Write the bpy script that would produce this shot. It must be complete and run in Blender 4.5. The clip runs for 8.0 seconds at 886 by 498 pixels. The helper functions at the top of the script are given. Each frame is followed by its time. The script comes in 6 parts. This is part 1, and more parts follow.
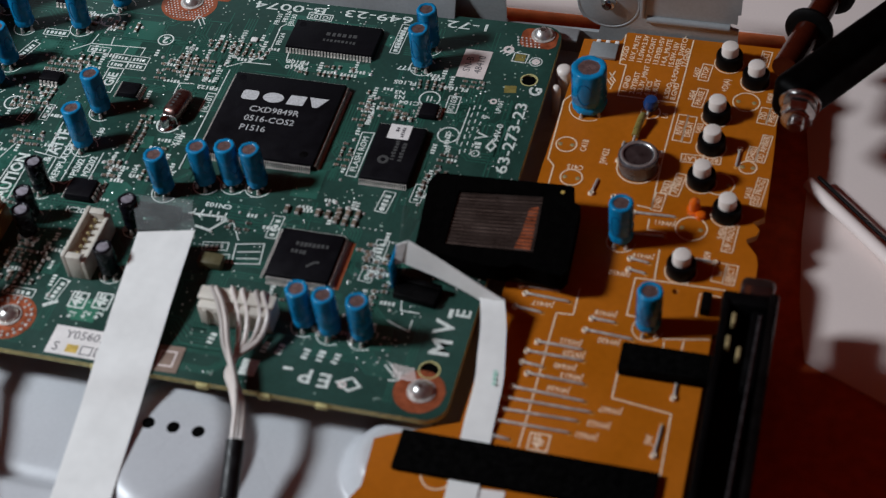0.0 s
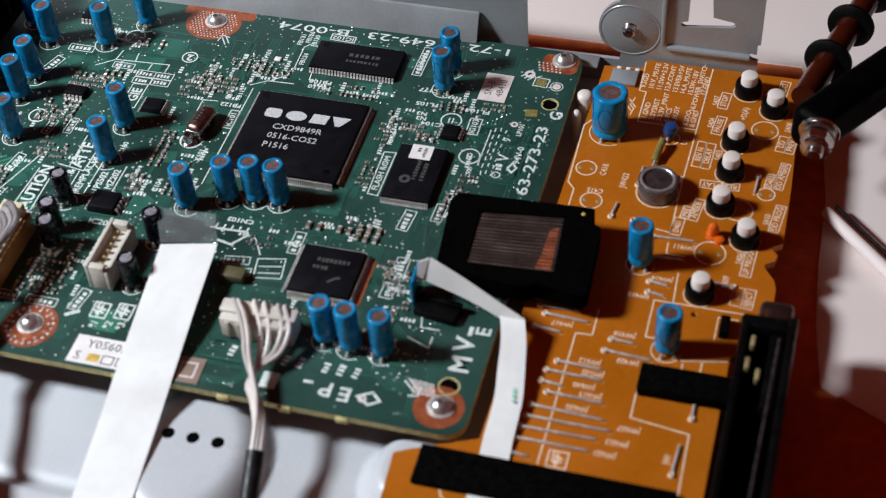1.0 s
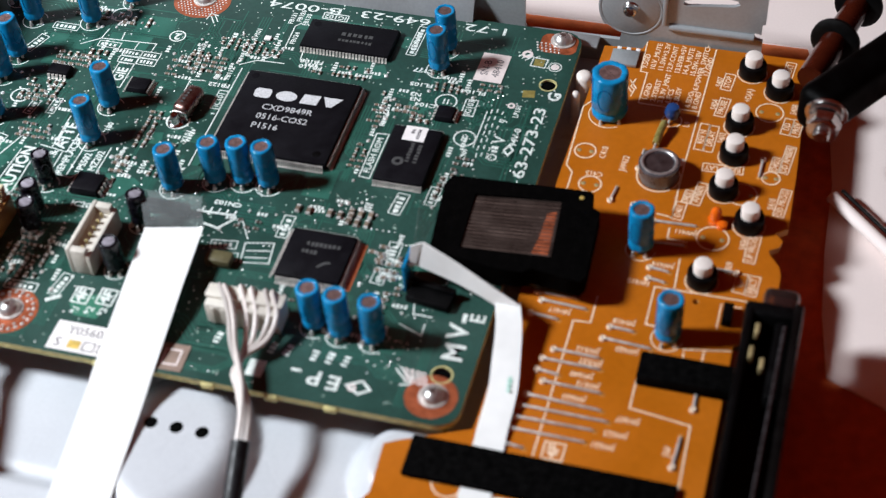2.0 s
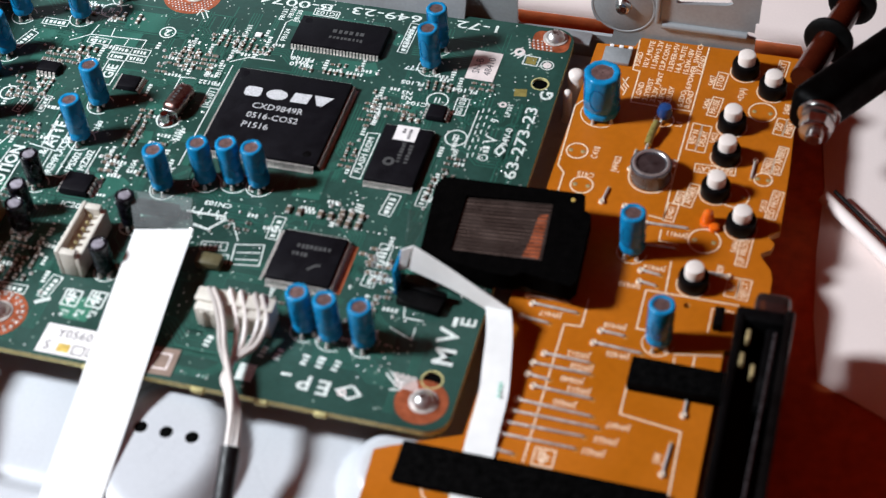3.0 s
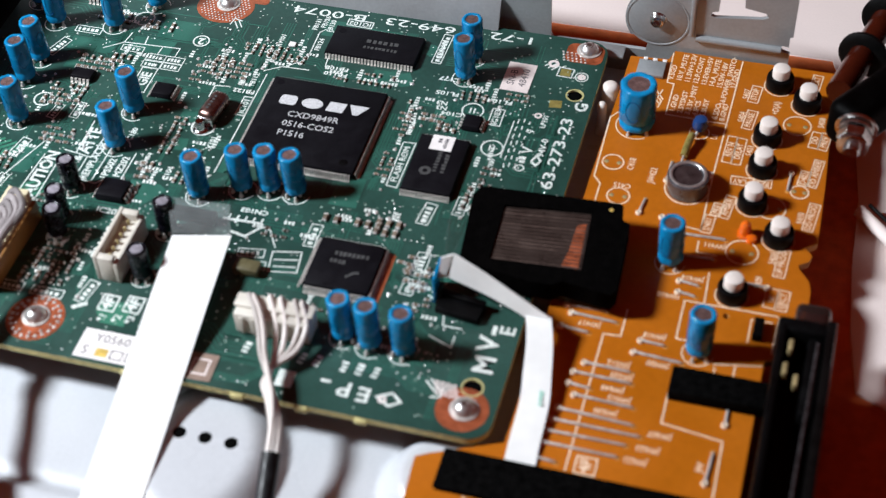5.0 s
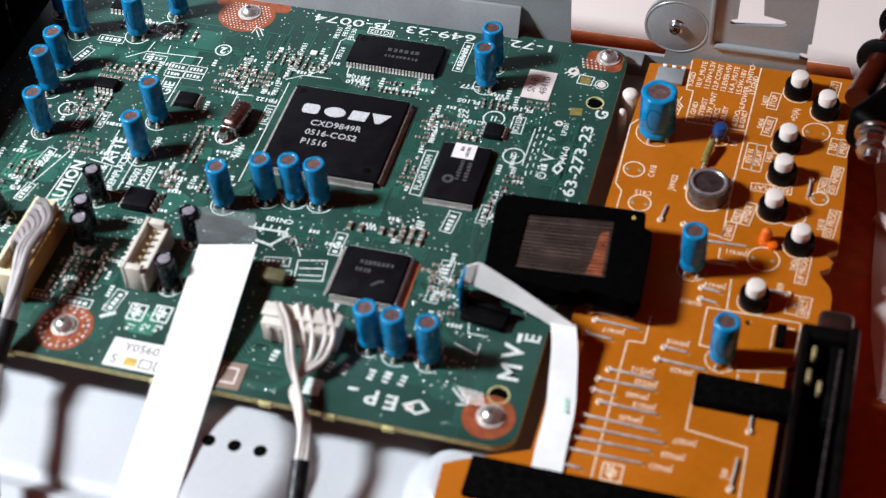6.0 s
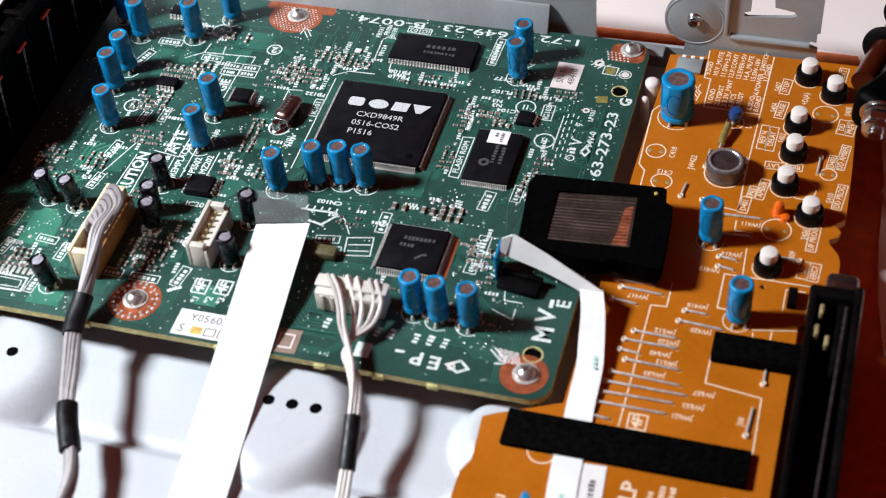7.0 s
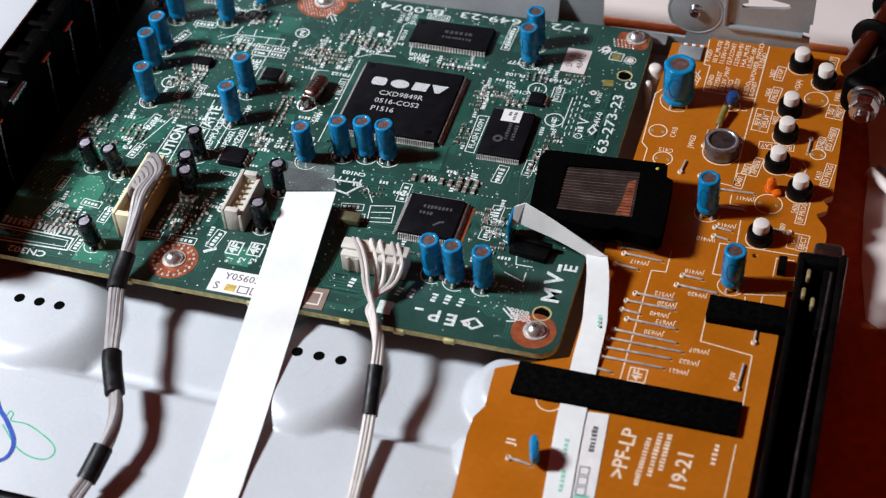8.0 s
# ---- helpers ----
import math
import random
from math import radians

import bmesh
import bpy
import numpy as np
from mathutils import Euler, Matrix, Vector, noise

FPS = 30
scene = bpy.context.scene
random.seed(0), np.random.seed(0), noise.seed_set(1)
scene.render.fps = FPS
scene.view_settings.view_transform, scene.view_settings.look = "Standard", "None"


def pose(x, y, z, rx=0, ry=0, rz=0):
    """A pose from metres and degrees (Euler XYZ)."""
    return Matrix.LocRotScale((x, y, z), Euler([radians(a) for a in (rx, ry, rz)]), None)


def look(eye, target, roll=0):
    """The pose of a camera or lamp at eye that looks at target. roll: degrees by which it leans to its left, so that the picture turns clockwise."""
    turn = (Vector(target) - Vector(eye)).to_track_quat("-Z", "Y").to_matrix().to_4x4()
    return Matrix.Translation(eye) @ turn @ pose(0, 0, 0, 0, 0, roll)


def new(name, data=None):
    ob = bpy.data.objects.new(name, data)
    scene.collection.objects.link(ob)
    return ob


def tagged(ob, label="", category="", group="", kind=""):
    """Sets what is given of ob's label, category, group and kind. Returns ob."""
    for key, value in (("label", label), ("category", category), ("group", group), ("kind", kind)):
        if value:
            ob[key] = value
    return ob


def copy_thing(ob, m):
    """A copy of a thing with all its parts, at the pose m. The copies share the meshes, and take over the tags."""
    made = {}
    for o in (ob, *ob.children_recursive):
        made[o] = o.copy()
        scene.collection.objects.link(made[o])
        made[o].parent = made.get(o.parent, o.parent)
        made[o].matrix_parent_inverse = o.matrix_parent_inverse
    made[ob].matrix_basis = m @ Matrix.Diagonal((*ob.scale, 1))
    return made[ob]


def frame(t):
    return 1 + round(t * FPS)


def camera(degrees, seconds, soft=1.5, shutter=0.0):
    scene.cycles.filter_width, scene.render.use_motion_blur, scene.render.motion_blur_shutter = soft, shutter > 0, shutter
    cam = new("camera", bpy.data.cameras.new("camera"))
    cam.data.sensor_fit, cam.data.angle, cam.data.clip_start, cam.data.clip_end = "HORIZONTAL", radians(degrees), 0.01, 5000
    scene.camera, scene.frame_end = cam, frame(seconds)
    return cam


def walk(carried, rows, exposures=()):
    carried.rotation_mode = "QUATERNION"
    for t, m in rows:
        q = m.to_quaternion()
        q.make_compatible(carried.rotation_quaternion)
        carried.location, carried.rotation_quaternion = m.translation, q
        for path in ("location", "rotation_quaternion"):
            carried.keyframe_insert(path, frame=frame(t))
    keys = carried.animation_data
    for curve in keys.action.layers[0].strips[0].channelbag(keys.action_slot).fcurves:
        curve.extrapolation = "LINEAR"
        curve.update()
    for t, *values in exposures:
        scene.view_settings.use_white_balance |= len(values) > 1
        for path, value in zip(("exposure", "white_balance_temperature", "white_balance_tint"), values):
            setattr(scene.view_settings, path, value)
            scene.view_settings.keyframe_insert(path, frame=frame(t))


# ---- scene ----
cam = camera(31.631, 8.0, soft=1.2)
PATH = [
    (0, look((0.11884, -0.23662, 0.24582), (0.05371, -0.04769, 0.02207), -6.094)),
    (0.5, look((0.11248, -0.23733, 0.24355), (0.04754, -0.04535, 0.02235), -4.858)),
    (1, look((0.11469, -0.24301, 0.24507), (0.04947, -0.04824, 0.02641), -4.444)),
    (1.2, look((0.11468, -0.24544, 0.24248), (0.04955, -0.04960, 0.02475), -4.311)),
    (2.3, look((0.11328, -0.23206, 0.23577), (0.04840, -0.04073, 0.01401), -4.431)),
    (2.5, look((0.11280, -0.23039, 0.23728), (0.04926, -0.04031, 0.01405), -4.257)),
    (3, look((0.11370, -0.23088, 0.23957), (0.05027, -0.04121, 0.01596), -4.189)),
    (3.5, look((0.11245, -0.23164, 0.23868), (0.04895, -0.03909, 0.01756), -3.642)),
    (4, look((0.10943, -0.23215, 0.23682), (0.04717, -0.03846, 0.01635), -3.114)),
    (4.5, look((0.10789, -0.23361, 0.23763), (0.04494, -0.04053, 0.01682), -3.346)),
    (4.7, look((0.10655, -0.23483, 0.23699), (0.04389, -0.04104, 0.01673), -3.176)),
    (5.8, look((0.10098, -0.23682, 0.24171), (0.03946, -0.04379, 0.02046), -3.269)),
    (6, look((0.10020, -0.23723, 0.24199), (0.03790, -0.04430, 0.02087), -3.462)),
    (6.5, look((0.09791, -0.24092, 0.24220), (0.03492, -0.04677, 0.02233), -3.596)),
    (7, look((0.10822, -0.26294, 0.25573), (0.03796, -0.06886, 0.03802), -5.745)),
    (7.5, look((0.11170, -0.28203, 0.26826), (0.04280, -0.08767, 0.05037), -5.079)),
    (8, look((0.11200, -0.28847, 0.26989), (0.04188, -0.09358, 0.05286), -4.792)),
]
EXPOSURES = [(0, -1.12), (0.5, -0.80), (1, -0.48), (1.5, -0.26), (2.5, -0.08), (4.5, -0.08), (6.5, -0.08), (7, 0.0), (7.5, -0.08), (8, -0.33)]
walk(cam, PATH, exposures=EXPOSURES)
cam.data.dof.use_dof = True
cam.data.dof.focus_distance = 0.385
cam.data.dof.aperture_fstop = 18.0

# ---- light: one desk lamp, up and to the side, in a dim reddish room ----
world = bpy.data.worlds.new("dim_room")
scene.world = world
world.use_nodes = True
world.node_tree.nodes["Background"].inputs[0].default_value = (1.0, 0.11, 0.038, 1)
world.node_tree.nodes["Background"].inputs[1].default_value = 0.09
lamp_data = bpy.data.lights.new("desk_lamp_light", "AREA")
lamp_data.shape, lamp_data.size, lamp_data.energy = "DISK", 0.10, 7.2
lamp_data.color = (0.86, 0.93, 1.0)
lamp = new("desk_lamp_light", lamp_data)
lamp.matrix_world = look((-0.387, -0.142, 0.404), (0.03, -0.03, 0))

# ---- materials ----


def mat(name, col, rough=0.5, metal=0.0, var=0.15, scale=250, bump=0.15, bscale=1800, rvar=0.12, trans=0.0,
        coat=0.0, rand=0.0, island=0.0, spec=0.5, alpha=1.0, ior=1.5):
    m = bpy.data.materials.new(name)
    m.use_nodes = True
    nt = m.node_tree
    b = nt.nodes["Principled BSDF"]
    b.inputs["Metallic"].default_value = metal
    b.inputs["Transmission Weight"].default_value = trans
    b.inputs["Coat Weight"].default_value = coat
    b.inputs["Specular IOR Level"].default_value = spec
    b.inputs["Alpha"].default_value = alpha
    b.inputs["IOR"].default_value = ior
    tc = nt.nodes.new("ShaderNodeTexCoord")
    n1 = nt.nodes.new("ShaderNodeTexNoise")
    n1.inputs["Scale"].default_value = scale
    n1.inputs["Detail"].default_value = 6
    n2 = nt.nodes.new("ShaderNodeTexNoise")
    n2.inputs["Scale"].default_value = bscale
    n2.inputs["Detail"].default_value = 3
    nt.links.new(tc.outputs["Object"], n1.inputs["Vector"])
    nt.links.new(tc.outputs["Object"], n2.inputs["Vector"])
    ramp = nt.nodes.new("ShaderNodeMapRange")
    ramp.inputs["From Min"].default_value, ramp.inputs["From Max"].default_value = 0.3, 0.7
    ramp.inputs["To Min"].default_value, ramp.inputs["To Max"].default_value = 1 - var, 1 + var
    nt.links.new(n1.outputs["Fac"], ramp.inputs["Value"])
    value = ramp.outputs["Result"]
    fine = nt.nodes.new("ShaderNodeMapRange")
    fine.inputs["From Min"].default_value, fine.inputs["From Max"].default_value = 0.3, 0.7
    fine.inputs["To Min"].default_value, fine.inputs["To Max"].default_value = 1 - var * 0.5, 1 + var * 0.5
    nt.links.new(n2.outputs["Fac"], fine.inputs["Value"])

    def times(a, c):
        k = nt.nodes.new("ShaderNodeMath")
        k.operation = "MULTIPLY"
        nt.links.new(a, k.inputs[0])
        nt.links.new(c, k.inputs[1])
        return k.outputs[0]
    value = times(value, fine.outputs["Result"])
    if rand or island:
        src = nt.nodes.new("ShaderNodeObjectInfo" if rand else "ShaderNodeNewGeometry")
        r2 = nt.nodes.new("ShaderNodeMapRange")
        r2.inputs["To Min"].default_value, r2.inputs["To Max"].default_value = 1 - (rand or island), 1 + (rand or island)
        nt.links.new(src.outputs["Random" if rand else "Random Per Island"], r2.inputs["Value"])
        value = times(value, r2.outputs["Result"])
    mul = nt.nodes.new("ShaderNodeVectorMath")
    mul.operation = "SCALE"
    mul.inputs[0].default_value = col
    nt.links.new(value, mul.inputs["Scale"])
    nt.links.new(mul.outputs["Vector"], b.inputs["Base Color"])
    rr = nt.nodes.new("ShaderNodeMapRange")
    rr.inputs["From Min"].default_value, rr.inputs["From Max"].default_value = 0.3, 0.7
    rr.inputs["To Min"].default_value, rr.inputs["To Max"].default_value = max(0.03, rough - rvar), min(1, rough + rvar)
    nt.links.new(n1.outputs["Fac"], rr.inputs["Value"])
    nt.links.new(rr.outputs["Result"], b.inputs["Roughness"])
    if bump:
        bp = nt.nodes.new("ShaderNodeBump")
        bp.inputs["Strength"].default_value = bump
        bp.inputs["Distance"].default_value = 0.0002
        nt.links.new(n2.outputs["Fac"], bp.inputs["Height"])
        nt.links.new(bp.outputs["Normal"], b.inputs["Normal"])
    return m


GREEN = mat("green_solder_mask", (0.0135, 0.054, 0.0415), 0.46, var=0.28, scale=45, bump=0.12, bscale=900, spec=0.5)
TRACE = mat("green_masked_copper", (0.022, 0.110, 0.080), 0.44, var=0.15, scale=200, bump=0.05, spec=0.5)
EDGE = mat("raw_board_edge", (0.52, 0.46, 0.20), 0.7, var=0.3, scale=700, bump=0.5)
ORANGE = mat("orange_phenolic_board", (0.44, 0.122, 0.005), 0.42, var=0.10, scale=50, bump=0.08, bscale=700, spec=0.25)
ORANGE_EDGE = mat("orange_board_edge", (0.55, 0.24, 0.05), 0.75, var=0.25, scale=600, bump=0.5)
SILK = mat("white_silkscreen_ink", (0.68, 0.72, 0.68), 0.6, var=0.22, scale=1500, bump=0.1)
SILK_O = mat("cream_silkscreen_ink", (0.84, 0.64, 0.46), 0.6, var=0.2, scale=1500, bump=0.1)
SOLDER = mat("solder", (0.82, 0.81, 0.78), 0.32, 0.55, var=0.15, scale=900, island=0.25, bump=0.3, bscale=1500)
VIA = mat("masked_via_rim", (0.24, 0.33, 0.28), 0.4, 0.2, var=0.3, scale=900, island=0.6)
TIN = mat("tinned_leads", (0.66, 0.62, 0.58), 0.42, 0.5, var=0.15, scale=900)
COPPER = mat("bare_copper_pad", (0.38, 0.095, 0.038), 0.42, 0.35, var=0.3, scale=500, bump=0.3)
EPOXY = mat("black_epoxy", (0.0060, 0.0055, 0.0072), 0.5, var=0.25, scale=300, bump=0.3, bscale=3500, spec=0.07)
PRINT = mat("grey_chip_print", (0.55, 0.55, 0.56), 0.7, var=0.2, scale=2000)
PRINT_DIM = mat("faint_chip_print", (0.055, 0.055, 0.055), 0.7, var=0.3, scale=2000)
BLUE = mat("blue_sleeve", (0.005, 0.20, 0.42), 0.23, var=0.14, scale=420, bump=0.4, bscale=380, rand=0.10, coat=0.1, spec=0.26)
BLUE_INK = mat("dark_sleeve_print", (0.004, 0.07, 0.20), 0.45, var=0.3, scale=900, spec=0.1)
BLACKSL = mat("black_sleeve", (0.0045, 0.0045, 0.0075), 0.24, var=0.3, scale=500, bump=0.25, bscale=800, rand=0.1, spec=0.32)
GREYINK = mat("grey_sleeve_stripe", (0.045, 0.046, 0.062), 0.4, var=0.3, scale=900)
CANTOP = mat("aluminium_can_top", (0.24, 0.15, 0.14), 0.42, 0.6, var=0.3, scale=700, bump=0.3, rand=0.15)
CANTOP_B = mat("grey_can_top", (0.40, 0.38, 0.43), 0.42, 0.55, var=0.3, scale=700, bump=0.3, rand=0.15)
SCORE = mat("scored_groove", (0.12, 0.07, 0.06), 0.6, 0.4)
RUBBER = mat("black_rubber", (0.0025, 0.0025, 0.0025), 0.42, var=0.2, spec=0.12)
RIBBON = mat("white_flat_cable", (0.86, 0.86, 0.84), 0.42, var=0.04, scale=120, bump=0.05, bscale=500)
FILM = mat("grey_translucent_film", (0.55, 0.60, 0.60), 0.16, var=0.15, scale=300, alpha=0.10)
CABLEINK = mat("green_cable_print", (0.30, 0.62, 0.50), 0.6)
CHASSIS = mat("pale_grey_painted_steel", (0.545, 0.56, 0.585), 0.30, var=0.05, scale=35, bump=0.06, bscale=1200)
PLATE = mat("zinc_plated_steel", (0.36, 0.38, 0.39), 0.42, 0.35, var=0.10, scale=45, bump=0.08, bscale=1400)
PLASTIC = mat("black_plastic", (0.0025, 0.0024, 0.0026), 0.42, var=0.3, scale=300, bump=0.2, bscale=1500, spec=0.07)
GLOSSBLACK = mat("glossy_black_plastic", (0.004, 0.0035, 0.0035), 0.3, var=0.3, scale=200, spec=0.08)
MATTEBLACK = mat("matte_black_moulding", (0.0009, 0.0008, 0.0008), 0.5, var=0.3, scale=300, bump=0.2, bscale=1500, spec=0.03)
FELT = mat("black_felt_tape", (0.0018, 0.0017, 0.0017), 0.97, var=0.9, scale=700, bump=1.0, bscale=1600, spec=0.025)
FOAM = mat("black_foam_sheet", (0.0013, 0.0011, 0.0011), 0.95, var=0.5, scale=600, bump=0.6, bscale=1500, spec=0.02)
BUTTON = mat("white_button_plastic", (0.80, 0.72, 0.66), 0.42, var=0.06, scale=300, bump=0.08)
IVORY = mat("ivory_connector_nylon", (0.78, 0.68, 0.46), 0.45, var=0.10, scale=300, rand=0.05)
# brown copy of the ivory nylon for its shadow side
AMBER = mat("shaded_ivory_nylon", (0.36, 0.17, 0.05), 0.4, var=0.2, scale=300)
WHITECON = mat("white_connector_nylon", (0.60, 0.56, 0.49), 0.45, var=0.10, scale=300)
WIREW = mat("white_wire_insulation", (0.60, 0.54, 0.50), 0.4, var=0.08, scale=300, rand=0.25)
WIREG = mat("grey_wire_insulation", (0.27, 0.24, 0.24), 0.5, var=0.12, scale=300, rand=0.25)
TAPE = mat("black_insulating_tape", (0.007, 0.007, 0.008), 0.42, var=0.3, scale=400, bump=0.4, bscale=500, spec=0.25)
BRONZE = mat("dark_crystal_case", (0.26, 0.16, 0.14), 0.28, 0.95, var=0.2, scale=500)
STEEL = mat("bright_screw_steel", (0.58, 0.57, 0.56), 0.2, 1.0, var=0.15, scale=600, bump=0.06, rvar=0.06)
SCREWSTEEL = mat("dull_screw_steel", (0.74, 0.73, 0.71), 0.33, 0.85, var=0.15, scale=600, bump=0.06, rvar=0.06)
GUNMETAL = mat("grey_metal_can", (0.15, 0.15, 0.16), 0.26, 0.85, var=0.2, scale=400)
CANSTEEL = mat("worn_grey_can_steel", (0.13, 0.13, 0.145), 0.30, 0.6, var=0.25, scale=350, bump=0.1)
DARKFACE = mat("dark_brown_face", (0.035, 0.022, 0.022), 0.35, var=0.3, scale=500)
LEDM = mat("amber_led_plastic", (1.0, 0.17, 0.008), 0.05, trans=0.25, var=0.05, bump=0, rvar=0.02, coat=1.0)
BEAD = mat("dark_blue_enamel", (0.014, 0.050, 0.17), 0.14, var=0.15, scale=500, bump=0.05, rvar=0.04)
POUR = mat("masked_copper_pour", (0.034, 0.175, 0.110), 0.42, var=0.12, scale=150, bump=0.05, spec=0.5)
CERAM = mat("brown_chip_ceramic", (0.20, 0.15, 0.11), 0.5, var=0.2, scale=900, rand=0.35)
CERAMI = mat("brown_ceramic_bits", (0.11, 0.085, 0.065), 0.5, var=0.2, scale=900, island=0.5)
PALE = mat("pale_label_paper", (0.82, 0.78, 0.76), 0.6, var=0.06, scale=300)
PINKLABEL = mat("pinkish_label_paper", (0.76, 0.66, 0.63), 0.6, var=0.08, scale=300)
DULLLABEL = mat("dull_tan_label", (0.26, 0.18, 0.14), 0.6, var=0.15, scale=300)
INK = mat("dark_printing_ink", (0.10, 0.09, 0.10), 0.6)
YELLOW = mat("yellow_contact", (0.78, 0.55, 0.14), 0.4, 0.3, var=0.2, scale=500)
BRASSY = mat("dull_brass_pin", (0.42, 0.33, 0.16), 0.4, 0.3, var=0.2, scale=500)
GOLDLEAD = mat("resistor_olive_lead", (0.36, 0.30, 0.09), 0.35, 0.4, var=0.2, scale=600)
OLIVE = mat("dull_olive_nylon", (0.11, 0.095, 0.045), 0.5, var=0.2, scale=300)
CONTACT = mat("orange_contact_tab", (0.50, 0.07, 0.028), 0.45, 0.2, var=0.2, scale=500)
WOOD = mat("dark_red_wood", (0.62, 0.16, 0.05), 0.42, var=0.35, scale=14, bump=0.1, bscale=300)
PAPER = mat("white_table_paper", (0.84, 0.73, 0.69), 0.75, var=0.03, scale=30, bump=0.05)
CLEAR = mat("smoky_clear_plastic", (0.20, 0.13, 0.12), 0.12, trans=0.92, var=0.1)
REDROD = mat("red_brown_lacquered_rod", (0.045, 0.007, 0.003), 0.16, 0.0, var=0.2, scale=200, spec=0.25)
PENBLUE = mat("blue_marker_ink", (0.006, 0.055, 0.34), 0.5)
PENGREEN = mat("green_marker_ink", (0.05, 0.42, 0.22), 0.5)
# flat black that stands for the shade inside holes
VOID = mat("hole_shade_black", (0.003, 0.003, 0.003), 0.95, spec=0.0)

# ---- building helpers (lengths in millimetres) ----
MM = 0.001


def thing(name, at=(0, 0, 0), label="", category="", group="", kind="", rz=0.0, tilt=(0, 0)):
    ob = new(name)
    ob.empty_display_size = 0.002
    ob.matrix_basis = pose(at[0] * MM, at[1] * MM, at[2] * MM, tilt[0], tilt[1], rz)
    return tagged(ob, label, category, group, kind)


def link(name, me, material, parent, label="", at=(0, 0, 0), rz=0.0):
    ob = new(name, me)
    if material and not me.materials:
        me.materials.append(material)
    if parent:
        ob.parent = parent
    ob.matrix_basis = pose(at[0] * MM, at[1] * MM, at[2] * MM, 0, 0, rz)
    return tagged(ob, label)


def mesh_of(name, bm, smooth=40):
    me = bpy.data.meshes.new(name)
    bmesh.ops.recalc_face_normals(bm, faces=bm.faces)
    bm.transform(Matrix.Scale(MM, 4))
    if smooth:
        for f in bm.faces:
            f.smooth = True
        for e in bm.edges:
            if len(e.link_faces) == 2 and e.calc_face_angle(0) > radians(smooth):
                e.smooth = False
    bm.to_mesh(me)
    bm.free()
    return me


def part(name, bm, material, parent, label="", at=(0, 0, 0), rz=0.0, smooth=40):
    return link(name, mesh_of(name, bm, smooth), material, parent, label, at, rz)


def bm_box(x0, x1, y0, y1, z0, z1, bevel=0.0, bm=None, seg=2):
    own = bmesh.new()
    bmesh.ops.create_cube(own, size=1)
    for v in own.verts:
        v.co = Vector((x0 + (v.co.x + 0.5) * (x1 - x0), y0 + (v.co.y + 0.5) * (y1 - y0), z0 + (v.co.z + 0.5) * (z1 - z0)))
    if bevel:
        bmesh.ops.bevel(own, geom=own.edges[:], offset=bevel, segments=seg, affect="EDGES", profile=0.5)
    if bm is None:
        return own
    merge(bm, own)
    return bm


def merge(bm, own):
    where = [bm.verts.new(v.co) for v in own.verts]
    own.verts.index_update()
    for f in own.faces:
        bm.faces.new([where[v.index] for v in f.verts])
    own.free()


def bm_lathe(profile, seg=28, bm=None, at=(0, 0, 0)):
    """Turned about z: rows of radius and height; a radius of 0 closes it."""
    bm = bm or bmesh.new()
    rings = []
    for r, z in profile:
        if r <= 1e-6:
            rings.append([bm.verts.new((at[0], at[1], at[2] + z))])
        else:
            rings.append([bm.verts.new((at[0] + r * math.cos(2 * math.pi * k / seg), at[1] + r * math.sin(2 * math.pi * k / seg), at[2] + z)) for k in range(seg)])
    for a, b in zip(rings, rings[1:]):
        for k in range(seg):
            j = (k + 1) % seg
            if len(a) == 1 and len(b) > 1:
                bm.faces.new((a[0], b[k], b[j]))
            elif len(b) == 1 and len(a) > 1:
                bm.faces.new((a[k], a[j], b[0]))
            elif len(a) > 1:
                bm.faces.new((a[k], a[j], b[j], b[k]))
    return bm


def bm_ring(r0, r1, h, seg=32, a0=0.0, a1=360.0, bm=None, at=(0, 0, 0)):
    """A flat ring or arc, h thick."""
    bm = bm or bmesh.new()
    whole = a1 - a0 >= 359.9
    n = seg if whole else seg + 1
    rows = []
    for k in range(n):
        a = radians(a0 + (a1 - a0) * k / seg)
        c, s = math.cos(a), math.sin(a)
        rows.append([bm.verts.new((at[0] + r * c, at[1] + r * s, at[2] + z)) for r, z in ((r0, 0), (r1, 0), (r1, h), (r0, h))])
    for k in range(n if whole else n - 1):
        a, b = rows[k], rows[(k + 1) % n]
        for i in range(4):
            j = (i + 1) % 4
            bm.faces.new((a[i], a[j], b[j], b[i]))
    return bm


def bm_line(points, width, h, bm=None, z=0.0):
    """A flat stroke along 2D points."""
    bm = bm or bmesh.new()
    pts = [Vector(p) for p in points]
    rows = []
    for k, p in enumerate(pts):
        a = (p - pts[k - 1]).normalized() if k else None
        b = (pts[k + 1] - p).normalized() if k + 1 < len(pts) else None
        d = ((a or b) + (b or a))
        d = d.normalized() if d.length > 1e-6 else (a or b)
        nrm = Vector((-d.y, d.x))
        w = width / 2 / max(0.5, abs(nrm.dot(Vector((-(a or b).y, (a or b).x)))))
        rows.append([bm.verts.new((*(p + s * w * nrm), zz)) for s, zz in ((-1, z), (1, z), (1, z + h), (-1, z + h))])
    for a, b in zip(rows, rows[1:]):
        for i in range(4):
            j = (i + 1) % 4
            bm.faces.new((a[i], a[j], b[j], b[i]))
    bm.faces.new(rows[0])
    bm.faces.new(rows[-1][::-1])
    return bm


